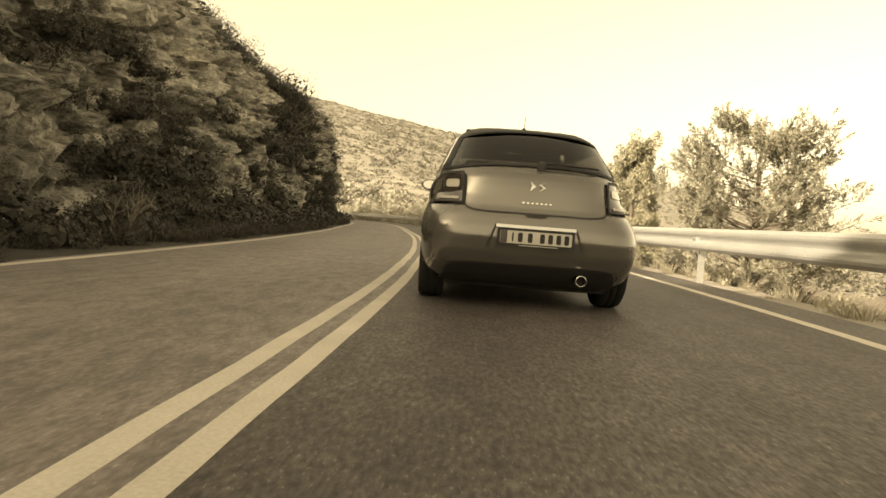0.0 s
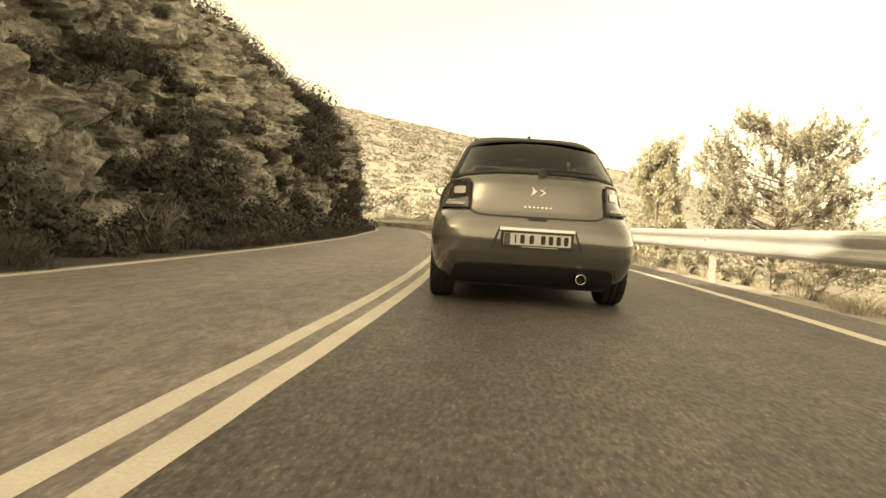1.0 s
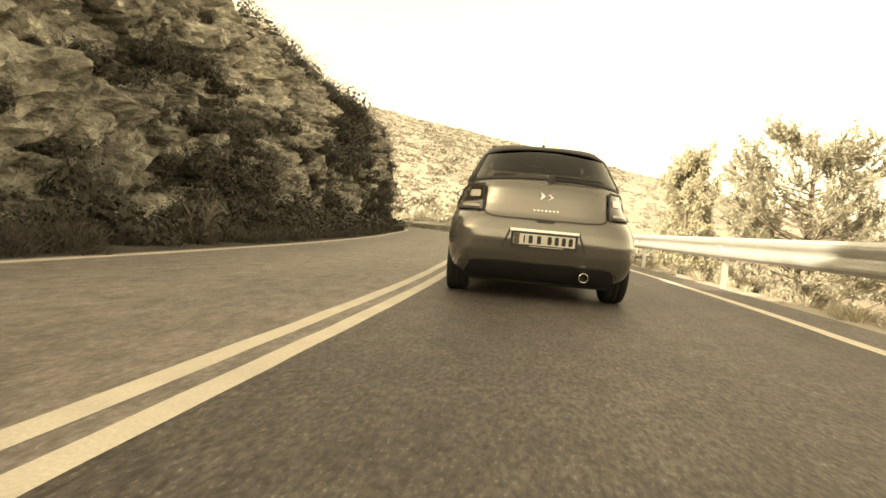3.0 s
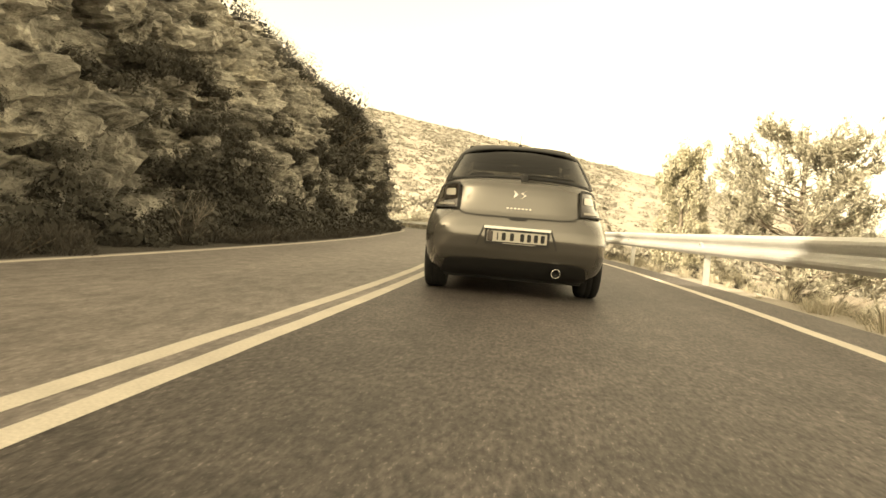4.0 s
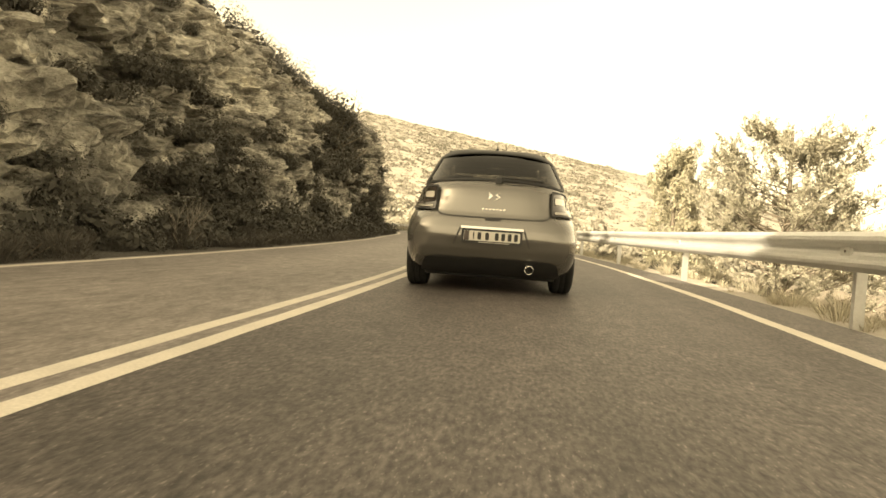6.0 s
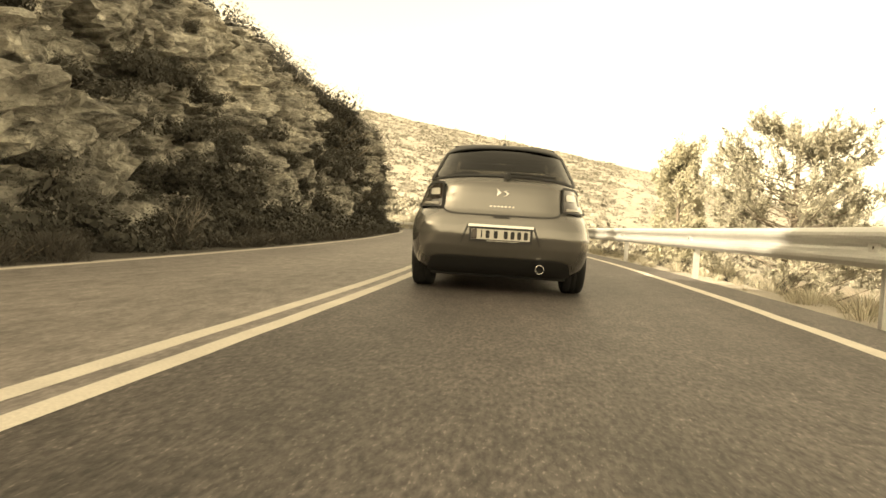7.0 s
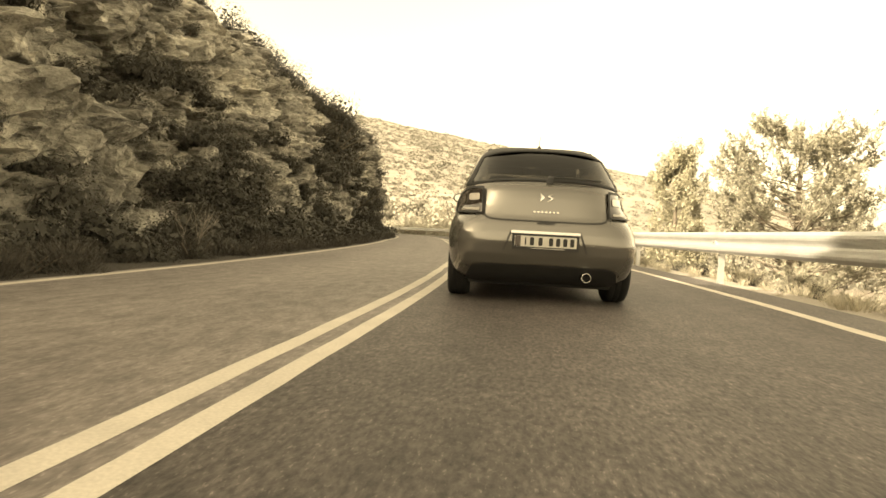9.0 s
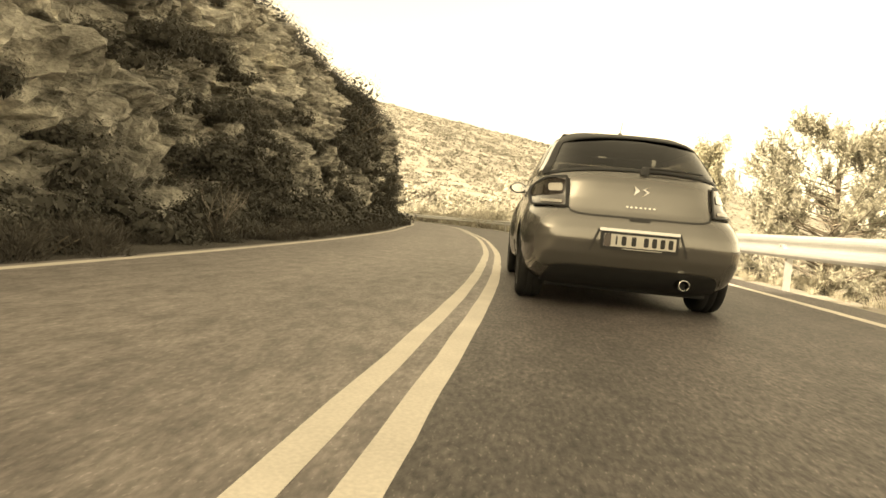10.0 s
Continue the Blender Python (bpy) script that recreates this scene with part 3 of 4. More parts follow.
while s < s_of_y(66):
    x, y, z, tx, ty = on_cliff(s, rnd.uniform(0.97, 1.06))
    tall.append((x, y, z - 0.15, rnd.choice((1.3, 1.6, 1.9, 2.2)), rnd.uniform(0, 360)))
    s += rnd.uniform(1.5, 4.5)
put_copies(tall_forms, tall, "tall evergreen shrub standing on the cliff's ridge", "shrub", "shrubs along the ridge")


def make_bare_shrub(at, size):
    """A leafless forked shrub."""
    rng = random.Random(3)
    shrub = new("bare_shrub")
    shrub.matrix_world = pose(*at)
    for i in range(7):
        bm = bmesh.new()
        a, lean = rng.uniform(0, 6.283), rng.uniform(0.3, 1.1)
        p, way = Vector((0, 0, -0.1)), Vector((math.cos(a) * lean, math.sin(a) * lean, 1)).normalized()
        pts = [p]
        for k in range(5):
            p = p + way * size * 0.2
            way = (way + Vector((rng.uniform(-0.55, 0.55), rng.uniform(-0.55, 0.55), 0.05))).normalized()
            pts.append(p)
        tube(bm, pts, [0.010, 0.008, 0.006, 0.005, 0.004, 0.002], 5)
        for k in (2, 3, 4):
            for j in range(2):
                w = (way + Vector((rng.uniform(-0.9, 0.9), rng.uniform(-0.9, 0.9), 0.3))).normalized()
                tube(bm, [pts[k], pts[k] + w * size * 0.18, pts[k] + w * size * 0.3 + Vector((0, 0, 0.05))], [0.005, 0.0035, 0.002], 4)
        part("branch", bm, DEADWOOD, shrub)
    return tagged(shrub, "pale leafless forked shrub at the cliff's foot", "shrub")


make_bare_shrub((-5.05, 3.2, 0.1), 0.8)


# beyond the guard rail
def ground_z(x, y):
    return float(ground_height(np.array([x]), np.array([y]))[0])


verge, slope, verge_grass = [], [], []
s = s_of_y(-5)
while s < s_of_y(38):
    x, y, _, _ = (float(q) for q in road_at(s, rnd.uniform(4.6, 5.4)))
    verge.append((x, y, ground_z(x, y) - 0.08, rnd.uniform(0.35, 0.75), rnd.uniform(0, 360)))
    s += rnd.uniform(0.35, 0.9)
# dark and pale leaf colours mixed to stand for shaded and sunlit bushes
put_copies(dry_bushes[:1] + dark_bushes[:3], verge, "scrubby bush beyond the guard rail", "bush", "bushes beyond the guard rail")
s = s_of_y(-6)
while s < s_of_y(42):
    d = rnd.uniform(4.9, 8.6)
    x, y, _, _ = (float(q) for q in road_at(s, d))
    slope.append((x, y, ground_z(x, y) - 0.1, rnd.uniform(0.6, 1.0) * (1 if d < 6.2 else 1.6), rnd.uniform(0, 360)))
    s += rnd.uniform(0.14, 0.4)
spread_stuff("slope_scrub", fine_forms, slope, LEAF_DARK, "dark scrub covering the slope below the guard rail", "scrub")
s = s_of_y(-6)
while s < s_of_y(45):
    x, y, _, _ = (float(q) for q in road_at(s, rnd.uniform(4.12, 5.3)))
    verge_grass.append((x, y, ground_z(x, y), rnd.choice((0.15, 0.2, 0.25, 0.4)), rnd.uniform(0, 360)))
    s += rnd.uniform(0.06, 0.2)
spread_stuff("dry_grass", tufts, verge_grass, LEAF_DRY, "pale dry grass under the guard rail", "grass")

# bushes on the outer side of the bend, sunlight put into their leaf colour
bend = []
for i in range(90):
    s, d = rnd.uniform(s_of_y(40), s_of_y(72)), rnd.uniform(5.2, 9.5)
    x, y, _, _ = (float(q) for q in road_at(s, d))
    bend.append((x, y, ground_z(x, y) - 0.15, rnd.uniform(1.2, 2.3) * (1.0 if d < 6.2 else 2.1), rnd.uniform(0, 360)))
for i in range(34):
    s, d = rnd.uniform(s_of_y(46), s_of_y(74)), rnd.uniform(5.6, 8.5)
    x, y, _, _ = (float(q) for q in road_at(s, d))
    bend.append((x, y, ground_z(x, y) - 0.15, rnd.uniform(2.2, 4.2), rnd.uniform(0, 360)))
spread_stuff("bend_scrub", sunlit_forms, bend, LEAF_SUNLIT, "pale sunlit bushes crowding the outer side of the bend", "scrub")
for ob in dark_bushes + scrub_forms + fine_forms + twig_forms + sunlit_forms + dry_bushes + ridge_bushes + tall_forms + tufts:
    for o in [*ob.children_recursive, ob]:
        bpy.data.objects.remove(o)


# scrub on the far hill
def hill_scrub():
    rng = np.random.default_rng(8)
    V, F, base = [], [], 0
    for i in range(10400):
        a, k = (rng.uniform(-0.45, 0.75) if i % 2 else rng.uniform(-0.35, 0.15)), rng.uniform(0.03, 1.0) ** 0.8
        if i >= 9000:
            k = rng.uniform(0.03, 0.15)
        x, y, z = hill_point(a, k)
        size = rng.uniform(0.35, 1.3) * (1.8 if k < 0.15 else 1)
        pts = clump_points(rng, 18, size, 3, 0.7) * (1.5, 1, 0.9) + (x, y, z - 0.2)
        vs, fs = leaf_quads(rng, pts, size * 0.24, 1.3)
        V.append(vs)
        F.append(fs + base)
        base += len(vs)
    return mesh_of("hill_scrub", np.vstack(V), np.vstack(F), LEAF_HILL)


tagged(hill_scrub(), "low dark scrub scattered over the far hillside", "scrub", kind="stuff")


def make_tree(name, seed, height, spread, leaf, droop, at, label, leaves=9000):
    """A tapered trunk, limbs, and a crown of small leaves in clumps along them."""
    rng = np.random.default_rng(seed)
    tree = new(name)
    tree.matrix_world = pose(*at)
    bm = bmesh.new()
    lean = rng.normal(size=2) * 0.04 * height
    knots = [(lean[0] * k * k, lean[1] * k * k, height * 0.95 * k - 0.2) for k in np.linspace(0, 1, 9)]
    tube(bm, knots, list(np.linspace(0.022 * height, 0.004 * height, 9)), 9)
    part("trunk", bm, BARK, tree, smooth=True)
    bm = bmesh.new()
    cl, w = [], []
    for i in range(44):
        k = rng.uniform(0.15, 0.97)
        a = rng.uniform(0, 6.283)
        out = spread * rng.uniform(0.35, 1.0) * (0.25 + 0.75 * (1 - k) ** 0.6) * min(1, 0.5 + 2 * k)
        b = Vector((lean[0] * k * k, lean[1] * k * k, height * 0.95 * k))
        e = b + Vector((math.cos(a) * out, math.sin(a) * out, out * 0.6))
        mid = (b + e) / 2 + Vector((0, 0, 0.1 * out))
        tube(bm, [b, mid, e], [0.008 * height * (1.1 - k), 0.005 * height * (1.1 - k), 0.006], 5)
        for f in (0.55, 0.8, 1.0):
            p = b.lerp(e, f) + Vector(rng.normal(size=3)) * 0.08 * spread
            cl.append(p - Vector((0, 0, rng.uniform(0, 0.25) * spread * droop)))
            w.append(rng.uniform(0.07, 0.16) * spread)
    part("limb_frame", bm, BARK, tree)
    cl, w = np.array(cl), np.array(w)
    idx = rng.integers(0, len(cl), leaves)
    u = rng.normal(size=(leaves, 3))
    u /= np.linalg.norm(u, axis=1)[:, None]
    pts = cl[idx] + u * (w[idx] * rng.uniform(0.2, 1.0, leaves) ** 0.5)[:, None] * (1.0, 1.0, 1.9 if droop else 0.75)
    vs, fs = leaf_quads(rng, pts, leaf, 1.9, droop)
    mesh_of("crown", vs, fs, LEAF_TREE, tree)
    return tagged(tree, label, "tree")


def make_pine(seed, height, spread, at, label):
    """A round-crowned pine: upswept limbs set with brush-like shoots of needles."""
    rng = np.random.default_rng(seed)
    tree = new("pine_tree")
    tree.matrix_world = pose(*at)
    bm = bmesh.new()
    tube(bm, [(0.12 * math.sin(2.2 * k), 0.1 * k * k, height * 0.93 * k - 0.2) for k in np.linspace(0, 1, 9)], list(np.linspace(0.021 * height, 0.004 * height, 9)), 9)
    part("trunk", bm, BARK, tree, smooth=True)
    bm = bmesh.new()
    roots, ways, longs = [], [], []
    for i in range(120):
        k = rng.uniform(0.05, 0.95)
        a = rng.uniform(0, 6.283)
        out = spread * rng.uniform(0.55, 1.05) * math.sqrt(max(0.04, 1 - ((k - 0.33) / 0.70) ** 2))
        b = Vector((0, 0, height * 0.9 * k))
        e = b + Vector((math.cos(a) * out, math.sin(a) * out, out * 0.32 + 0.3))
        mid = (b + e) / 2 - Vector((0, 0, 0.07 * out))
        tube(bm, [b, mid, e], [0.007 * height * (1.1 - k), 0.0045 * height * (1.1 - k), 0.008], 5)
        for f in rng.uniform(0.45, 1.05, 10):
            c = b.lerp(e, f)
            w = Vector((math.cos(a) * 0.55, math.sin(a) * 0.55, 0.9)) + Vector(rng.normal(size=3)) * 0.45
            roots.append(c - Vector((0, 0, 0.05)))
            ways.append(w.normalized())
            longs.append(rng.uniform(0.45, 1.0))
    part("limb_frame", bm, BARK, tree)
    roots, ways, longs = np.array(roots), np.array(ways), np.array(longs)
    n = 42
    idx = np.repeat(np.arange(len(roots)), n)
    along = rng.uniform(0, 1, len(idx))
    thick = 0.19 * (1.05 - 0.75 * along)
    u = rng.normal(size=(len(idx), 3))
    u /= np.linalg.norm(u, axis=1)[:, None]
    pts = roots[idx] + ways[idx] * (longs[idx] * along)[:, None] + u * (thick * rng.uniform(0.2, 1, len(idx)))[:, None]
    ax = ways[idx] * 0.8 + u * 0.8
    ax *= (rng.uniform(0.06, 0.12, len(idx)) / np.linalg.norm(ax, axis=1))[:, None]
    si = np.cross(ax, rng.normal(size=(len(idx), 3)))
    si *= 0.02 / np.linalg.norm(si, axis=1)[:, None]
    vs = np.stack([pts - ax, pts + si, pts + ax, pts - si], 1).reshape(-1, 3)
    mesh_of("crown", vs, np.arange(len(vs)).reshape(-1, 4), LEAF_PINE, tree)
    return tagged(tree, label, "tree")


make_tree("eucalyptus_tree", 4, 10.4, 3.0, 0.055, 0.75, (9.8, 34.0, ground_z(9.8, 34.0)), "tall drooping sunlit tree below the road", leaves=30000)
make_pine(9, 9.2, 3.4, (9.9, 18.0, ground_z(9.9, 18.0)), "bushy round-crowned pine beyond the guard rail")


# ---- guard rail ----
def build_rail():
    rail = new("guard_rail")
    wave = [(0.0, 0.155), (0.03, 0.15), (0.075, 0.115), (0.08, 0.085), (0.075, 0.06), (0.02, 0.025), (0.012, 0.0),
            (0.02, -0.025), (0.075, -0.06), (0.08, -0.085), (0.075, -0.115), (0.03, -0.15), (0.0, -0.155)]
    outline = [(-a, h) for a, h in wave] + [(-a + 0.004, h) for a, h in reversed(wave)]
    gap = 4.8
    first = s_of_y(-1.15) - 2 * gap
    k, n = 0, 24
    while k < n:
        a = first + k * gap
        if a + gap > ROAD_LENGTH - 3:
            break
        ss = np.linspace(a - 0.16, a + gap + 0.16, 9)
        vs = []
        for q in ss:
            for off, h in outline:
                x, y, _, _ = road_at(q, 3.98 + off - (0.003 if k % 2 else 0))
                vs.append((float(x), float(y), 0.605 + h))
        mesh_of("beam", vs, grid_faces(9, len(outline), closed=True), ZINC, rail, smooth=False)
        x, y, tx, ty = (float(q) for q in road_at(a, 4.08))
        turn = Matrix.Rotation(math.atan2(ty, tx), 4, 'Z')
        bm = bmesh.new()
        for sz, dx, dy in (((0.005, 0.08, 1.15), 0, 0), ((0.05, 0.005, 1.15), 0.025, 0.038), ((0.05, 0.005, 1.15), 0.025, -0.038)):
            box(bm, sz, turn @ Vector((dx, dy, 0)) + Vector((x, y, 0.14)), turn=turn)
        post = part("post", bm, ZINC, rail)
        x, y, _, _ = (float(q) for q in road_at(a, 3.99))
        bm = box(bmesh.new(), (0.16, 0.1, 0.16), (x, y, 0.605), 0.01, turn)
        part("spacer", bm, ZINC, post)
        x, y, _, _ = (float(q) for q in road_at(a, 3.955))
        r = bmesh.new()
        bmesh.ops.create_uvsphere(r, u_segments=8, v_segments=5, radius=0.022, matrix=Matrix.Translation((x, y, 0.605)))
        part("bolt", r, RUST, post, "dark rusty bolt")
        k += 1
    return tagged(rail, "galvanised corrugated steel guard rail on low posts", "guard rail")


build_rail()


# ---- the car ----
car = new("hatchback_car")
CAR_AT = pose(0.0, 0.0, 0.0, 0, 0, 2.56)
car.matrix_world = CAR_AT
tagged(car, "grey metallic hatchback with a black roof on the road", "car")
LEAN = Matrix.Translation((0, 0, 0.3)) @ Matrix.Rotation(radians(0.3), 4, 'Y') @ Matrix.Translation((0, 0, -0.3))

ZS = [0.17, 0.20, 0.25, 0.32, 0.42, 0.52, 0.60, 0.68, 0.74, 0.82, 0.90, 0.96, 1.00, 1.06, 1.12, 1.20, 1.28, 1.33, 1.37, 1.41, 1.44, 1.455, 1.46]
WS = [0.69, 0.755, 0.795, 0.815, 0.828, 0.834, 0.834, 0.828, 0.816, 0.794, 0.768, 0.750, 0.735, 0.722, 0.690, 0.658, 0.622, 0.597, 0.560, 0.500, 0.42, 0.30, 0.02]
RS = [-0.40, -0.48, -0.555, -0.628, -0.692, -0.715, -0.708, -0.685, -0.650, -0.640, -0.628, -0.610, -0.575, -0.505, -0.425, -0.315, -0.200, -0.120, -0.03, 0.10, 0.30, 0.50, 0.72]
FS = [3.05, 3.12, 3.17, 3.20, 3.22, 3.23, 3.21, 3.14, 3.05, 2.88, 2.60, 2.30, 2.02, 1.88, 1.74, 1.55, 1.36, 1.24, 1.14, 1.05, 0.98, 0.92, 0.78]
CS = [1.2] * 11 + [1.1, 1.0, 0.92, 0.86, 0.82, 0.80, 0.78, 0.77, 0.76, 0.75, 0.75, 0.75]
NE = [9.0] * 5 + [8.5, 7.5, 6.2, 5.2, 4.4, 4.2, 4.1] + [4.0] * 11


def prof(z):
    return [float(np.interp(z, ZS, q)) for q in (WS, RS, FS, CS, NE)]


def rear_point(x, z, off=0.0):
    """On the tail at x across and z up, pushed out by off."""
    w, r, f, c, NS = prof(z)
    q = min(abs(x) / w, 0.9995)
    y = c - (c - r) * (1 - q ** NS) ** (1 / NS)
    p = Vector((x, y, z))
    if off:
        e = 0.01
        px = rear_xyz(x + (e if x < 0 else -e), z)
        pz = rear_xyz(x, z - e)
        a, b = (px - p) * (1 if x < 0 else -1), p - pz
        n = a.cross(b).normalized()
        if n.y > 0 or (abs(n.y) < 1e-4 and n.x * x < 0):
            n = -n
        p = p + n * off
    return p


def rear_xyz(x, z):
    w, r, f, c, NS = prof(z)
    q = min(abs(x) / w, 0.9995)
    return Vector((x, c - (c - r) * (1 - q ** NS) ** (1 / NS), z))


def side_point(y, z, side, off=0.0):
    w, r, f, c, NS = prof(z)
    L = (c - r) if y < c else (f - c)
    q = min(abs(y - c) / L, 0.999)
    return Vector((side * (w * (1 - q ** NS) ** (1 / NS) + off), y, z + off * 0.4))


def win_half(z):
    return prof(z)[0] * 0.935


def win_base(u):
    """Lower edge of the rear window, u from -1 to 1 across."""
    return 1.058 - 0.05 * abs(u) ** 2.2


def win_top(u):
    return 1.388 - 0.08 * abs(u) ** 2


def in_rear_window(x, z):
    h = win_half(z)
    return win_base(x / h) + 0.012 < z < win_top(x / h) - 0.02 and abs(x) < h - 0.035


SIDE_LO, SIDE_HI = 1.02, 1.30


def in_side_window(y, z):
    return SIDE_LO + 0.02 < z < SIDE_HI - 0.02 and 0.18 + (z - 1.0) * 0.5 < y < 1.62 - (z - 1.0) * 1.3


def in_windscreen(x, y, z):
    w, r, f, c, NS = prof(z)
    return 1.03 < z < 1.34 and y > c + 0.5 * (f - c) and abs(x) < w * 0.86


WHEELS = (0.0, 2.464)


def set_in(x, y, z):
    """Doors lie a little inside the wings."""
    k = float(smooth(0.3, 0.8, np.array(y)) * (1 - smooth(1.75, 2.15, np.array(y))) * (1 - smooth(0.85, 1.0, np.array(z))))
    return x * (1 - 0.05 * k) if abs(x) > 0.5 else x


def build_body():
    zs = np.unique(np.concatenate([np.linspace(0.17, 1.0, 42), np.linspace(1.0, 1.38, 24), np.linspace(1.38, 1.46, 12)]))
    steps = 240
    bm = bmesh.new()
    rows = []
    for z in zs:
        w, r, f, c, NS = prof(z)
        row = []
        for i in range(steps):
            a = 2 * math.pi * i / steps
            ca, sa = math.cos(a), math.sin(a)
            t = (abs(ca) ** NS + abs(sa) ** NS) ** (-1 / NS)
            x, y = w * ca * t, c + (f - c if sa > 0 else c - r) * sa * t
            if abs(x) > 0.5 and z < 0.75:
                for wy in WHEELS:      # round the wheel arches off
                    dy, dz = y - wy, z - 0.31
                    rr = math.hypot(dy, dz)
                    if 0.315 < rr < 0.365:
                        y, zz = wy + dy / rr * 0.337, 0.31 + dz / rr * 0.337
                        x = side_point(y, zz, 1 if x > 0 else -1).x
                        row.append(bm.verts.new((set_in(x, y, zz), y, zz)))
                        break
                else:
                    row.append(bm.verts.new((set_in(x, y, z), y, z)))
            else:
                row.append(bm.verts.new((set_in(x, y, z), y, z)))
        rows.append(row)
    for r0, r1 in zip(rows, rows[1:]):
        for j in range(steps):
            k = (j + 1) % steps
            q = (r0[j], r0[k], r1[k], r1[j])
            m = sum((v.co for v in q), Vector()) / 4
            if m.y < 0.75 and in_rear_window(m.x, m.z):
                continue
            if abs(m.x) > prof(m.z)[0] * 0.8 and in_side_window(m.y, m.z):
                continue
            if in_windscreen(m.x, m.y, m.z):
                continue
            if abs(m.x) > 0.5 and any(math.hypot(m.y - wy, m.z - 0.31) < 0.325 for wy in WHEELS):
                continue
            bm.faces.new(q)
    bm.faces.new(rows[-1])
    bm.normal_update()
    loose = [v for v in bm.verts if not v.link_faces]
    bmesh.ops.delete(bm, geom=loose, context='VERTS')
    return bm


def car_part(name, bm, material, parent=None, label="", smooth=True):
    ob = part(name, bm, material, parent or car, label, smooth)
    if parent is None:
        ob.matrix_local = LEAN
    return ob


body = car_part("body", build_body(), PAINT)
body.data.materials.append(ROOF_PAINT)
for poly in body.data.polygons:
    if poly.center.z > 1.335 and poly.center.y < 1.3:
        poly.material_index = 1


def patch(rows, off, thick=0.0, point=rear_point):
    """A skin on the tail from rows of (z, x0, x1)."""
    bm = bmesh.new()
    cols = 25
    grid = []
    for z, x0, x1 in rows:
        grid.append([bm.verts.new(point(x0 + (x1 - x0) * j / (cols - 1), z, off)) for j in range(cols)])
    for a, b in zip(grid, grid[1:]):
        for j in range(cols - 1):
            bm.faces.new((a[j], a[j + 1], b[j + 1], b[j]))
    bm.normal_update()
    if sum((f.normal.y for f in bm.faces)) > 0:
        bmesh.ops.reverse_faces(bm, faces=bm.faces[:])
    if thick:
        bmesh.ops.solidify(bm, geom=bm.faces[:], thickness=thick)
    return bm


def ribbon(pts, width, off, point=rear_point):
    """A narrow strip on the tail along (x, z) points."""
    bm = bmesh.new()
    dense = []
    for (x0, z0), (x1, z1) in zip(pts, pts[1:]):
        n = max(1, int(math.hypot(x1 - x0, z1 - z0) / 0.015))
        dense += [(x0 + (x1 - x0) * k / n, z0 + (z1 - z0) * k / n) for k in range(n)]
    pts = dense + [pts[-1]]
    pr = []
    for i, (x, z) in enumerate(pts):
        a, b = pts[max(i - 1, 0)], pts[min(i + 1, len(pts) - 1)]
        tx, tz = b[0] - a[0], b[1] - a[1]
        n = math.hypot(tx, tz) or 1
        nx, nz = -tz / n * width / 2, tx / n * width / 2
        pr.append((bm.verts.new(point(x + nx, z + nz, off)), bm.verts.new(point(x - nx, z - nz, off))))
    for (a, b), (c, d) in zip(pr, pr[1:]):
        bm.faces.new((a, b, d, c))
    bm.normal_update()
    if sum((f.normal.y for f in bm.faces)) > 0:
        bmesh.ops.reverse_faces(bm, faces=bm.faces[:])
    return bm


def rounded(x0, x1, z0, z1, r, cuts=18):
    """Rows of a rectangle with rounded corners."""
    rows = []
    for i in range(cuts + 1):
        z = z0 + (z1 - z0) * (0.5 - 0.5 * math.cos(math.pi * i / cuts))
        e = min(z - z0, z1 - z)
        ins = r - math.sqrt(max(0, r * r - max(0, r - e) ** 2)) if e < r else 0
        rows.append((z, x0 + ins, x1 - ins))
    return rows


# glazing
def window_skin(u0, u1, v0, v1, off, nu=33, nv=13):
    """Part of the rear window's skin: u across from -1 to 1, v up from 0 to 1."""
    bm = bmesh.new()
    g = []
    for i in range(nv):
        row = []
        for j in range(nu):
            u, v = u0 + (u1 - u0) * j / (nu - 1), v0 + (v1 - v0) * i / (nv - 1)
            z = win_base(u) + (win_top(u) - win_base(u)) * v
            row.append(bm.verts.new(rear_point(u * win_half(z), z, off)))
        g.append(row)
    for a, b in zip(g, g[1:]):
        for j in range(nu - 1):
            bm.faces.new((a[j], a[j + 1], b[j + 1], b[j]))
    bm.normal_update()
    if sum((f.normal.y for f in bm.faces)) > 0:
        bmesh.ops.reverse_faces(bm, faces=bm.faces[:])
    return bm


rear_window = car_part("rear_window", window_skin(-1, 1, 0, 1, 0.006), PRIVACY, label="dark tinted rear window")
seal = bmesh.new()
for u0, u1, v0, v1 in ((-1, -0.93, 0, 1), (0.93, 1, 0, 1), (-0.93, 0.93, -0.03, 0.035), (-0.93, 0.93, 0.9, 1.0)):
    piece = window_skin(u0, u1, v0, v1, 0.009, 33 if u1 - u0 > 1 else 4, 4 if u1 - u0 > 1 else 13)
    tmp = bpy.data.meshes.new("tmp")
    piece.to_mesh(tmp)
    piece.free()
    seal.from_mesh(tmp)
    bpy.data.meshes.remove(tmp)
part("window_seal", seal, BLACK, rear_window)
for sx in (-1, 1):
    bm = bmesh.new()
    g = []
    for z in np.linspace(SIDE_LO, SIDE_HI, 8):
        lo, hi = 0.13 + (z - 1.0) * 0.5, 1.68 - (z - 1.0) * 1.3
        g.append([bm.verts.new(side_point(lo + (hi - lo) * j / 20, z, sx, 0.005)) for j in range(21)])
    for a, b in zip(g, g[1:]):
        for j in range(20):
            q = (a[j], a[j + 1], b[j + 1], b[j])
            bm.faces.new(q if sx > 0 else q[::-1])
    car_part("side_window", bm, GLASS)
bm = bmesh.new()
g = []
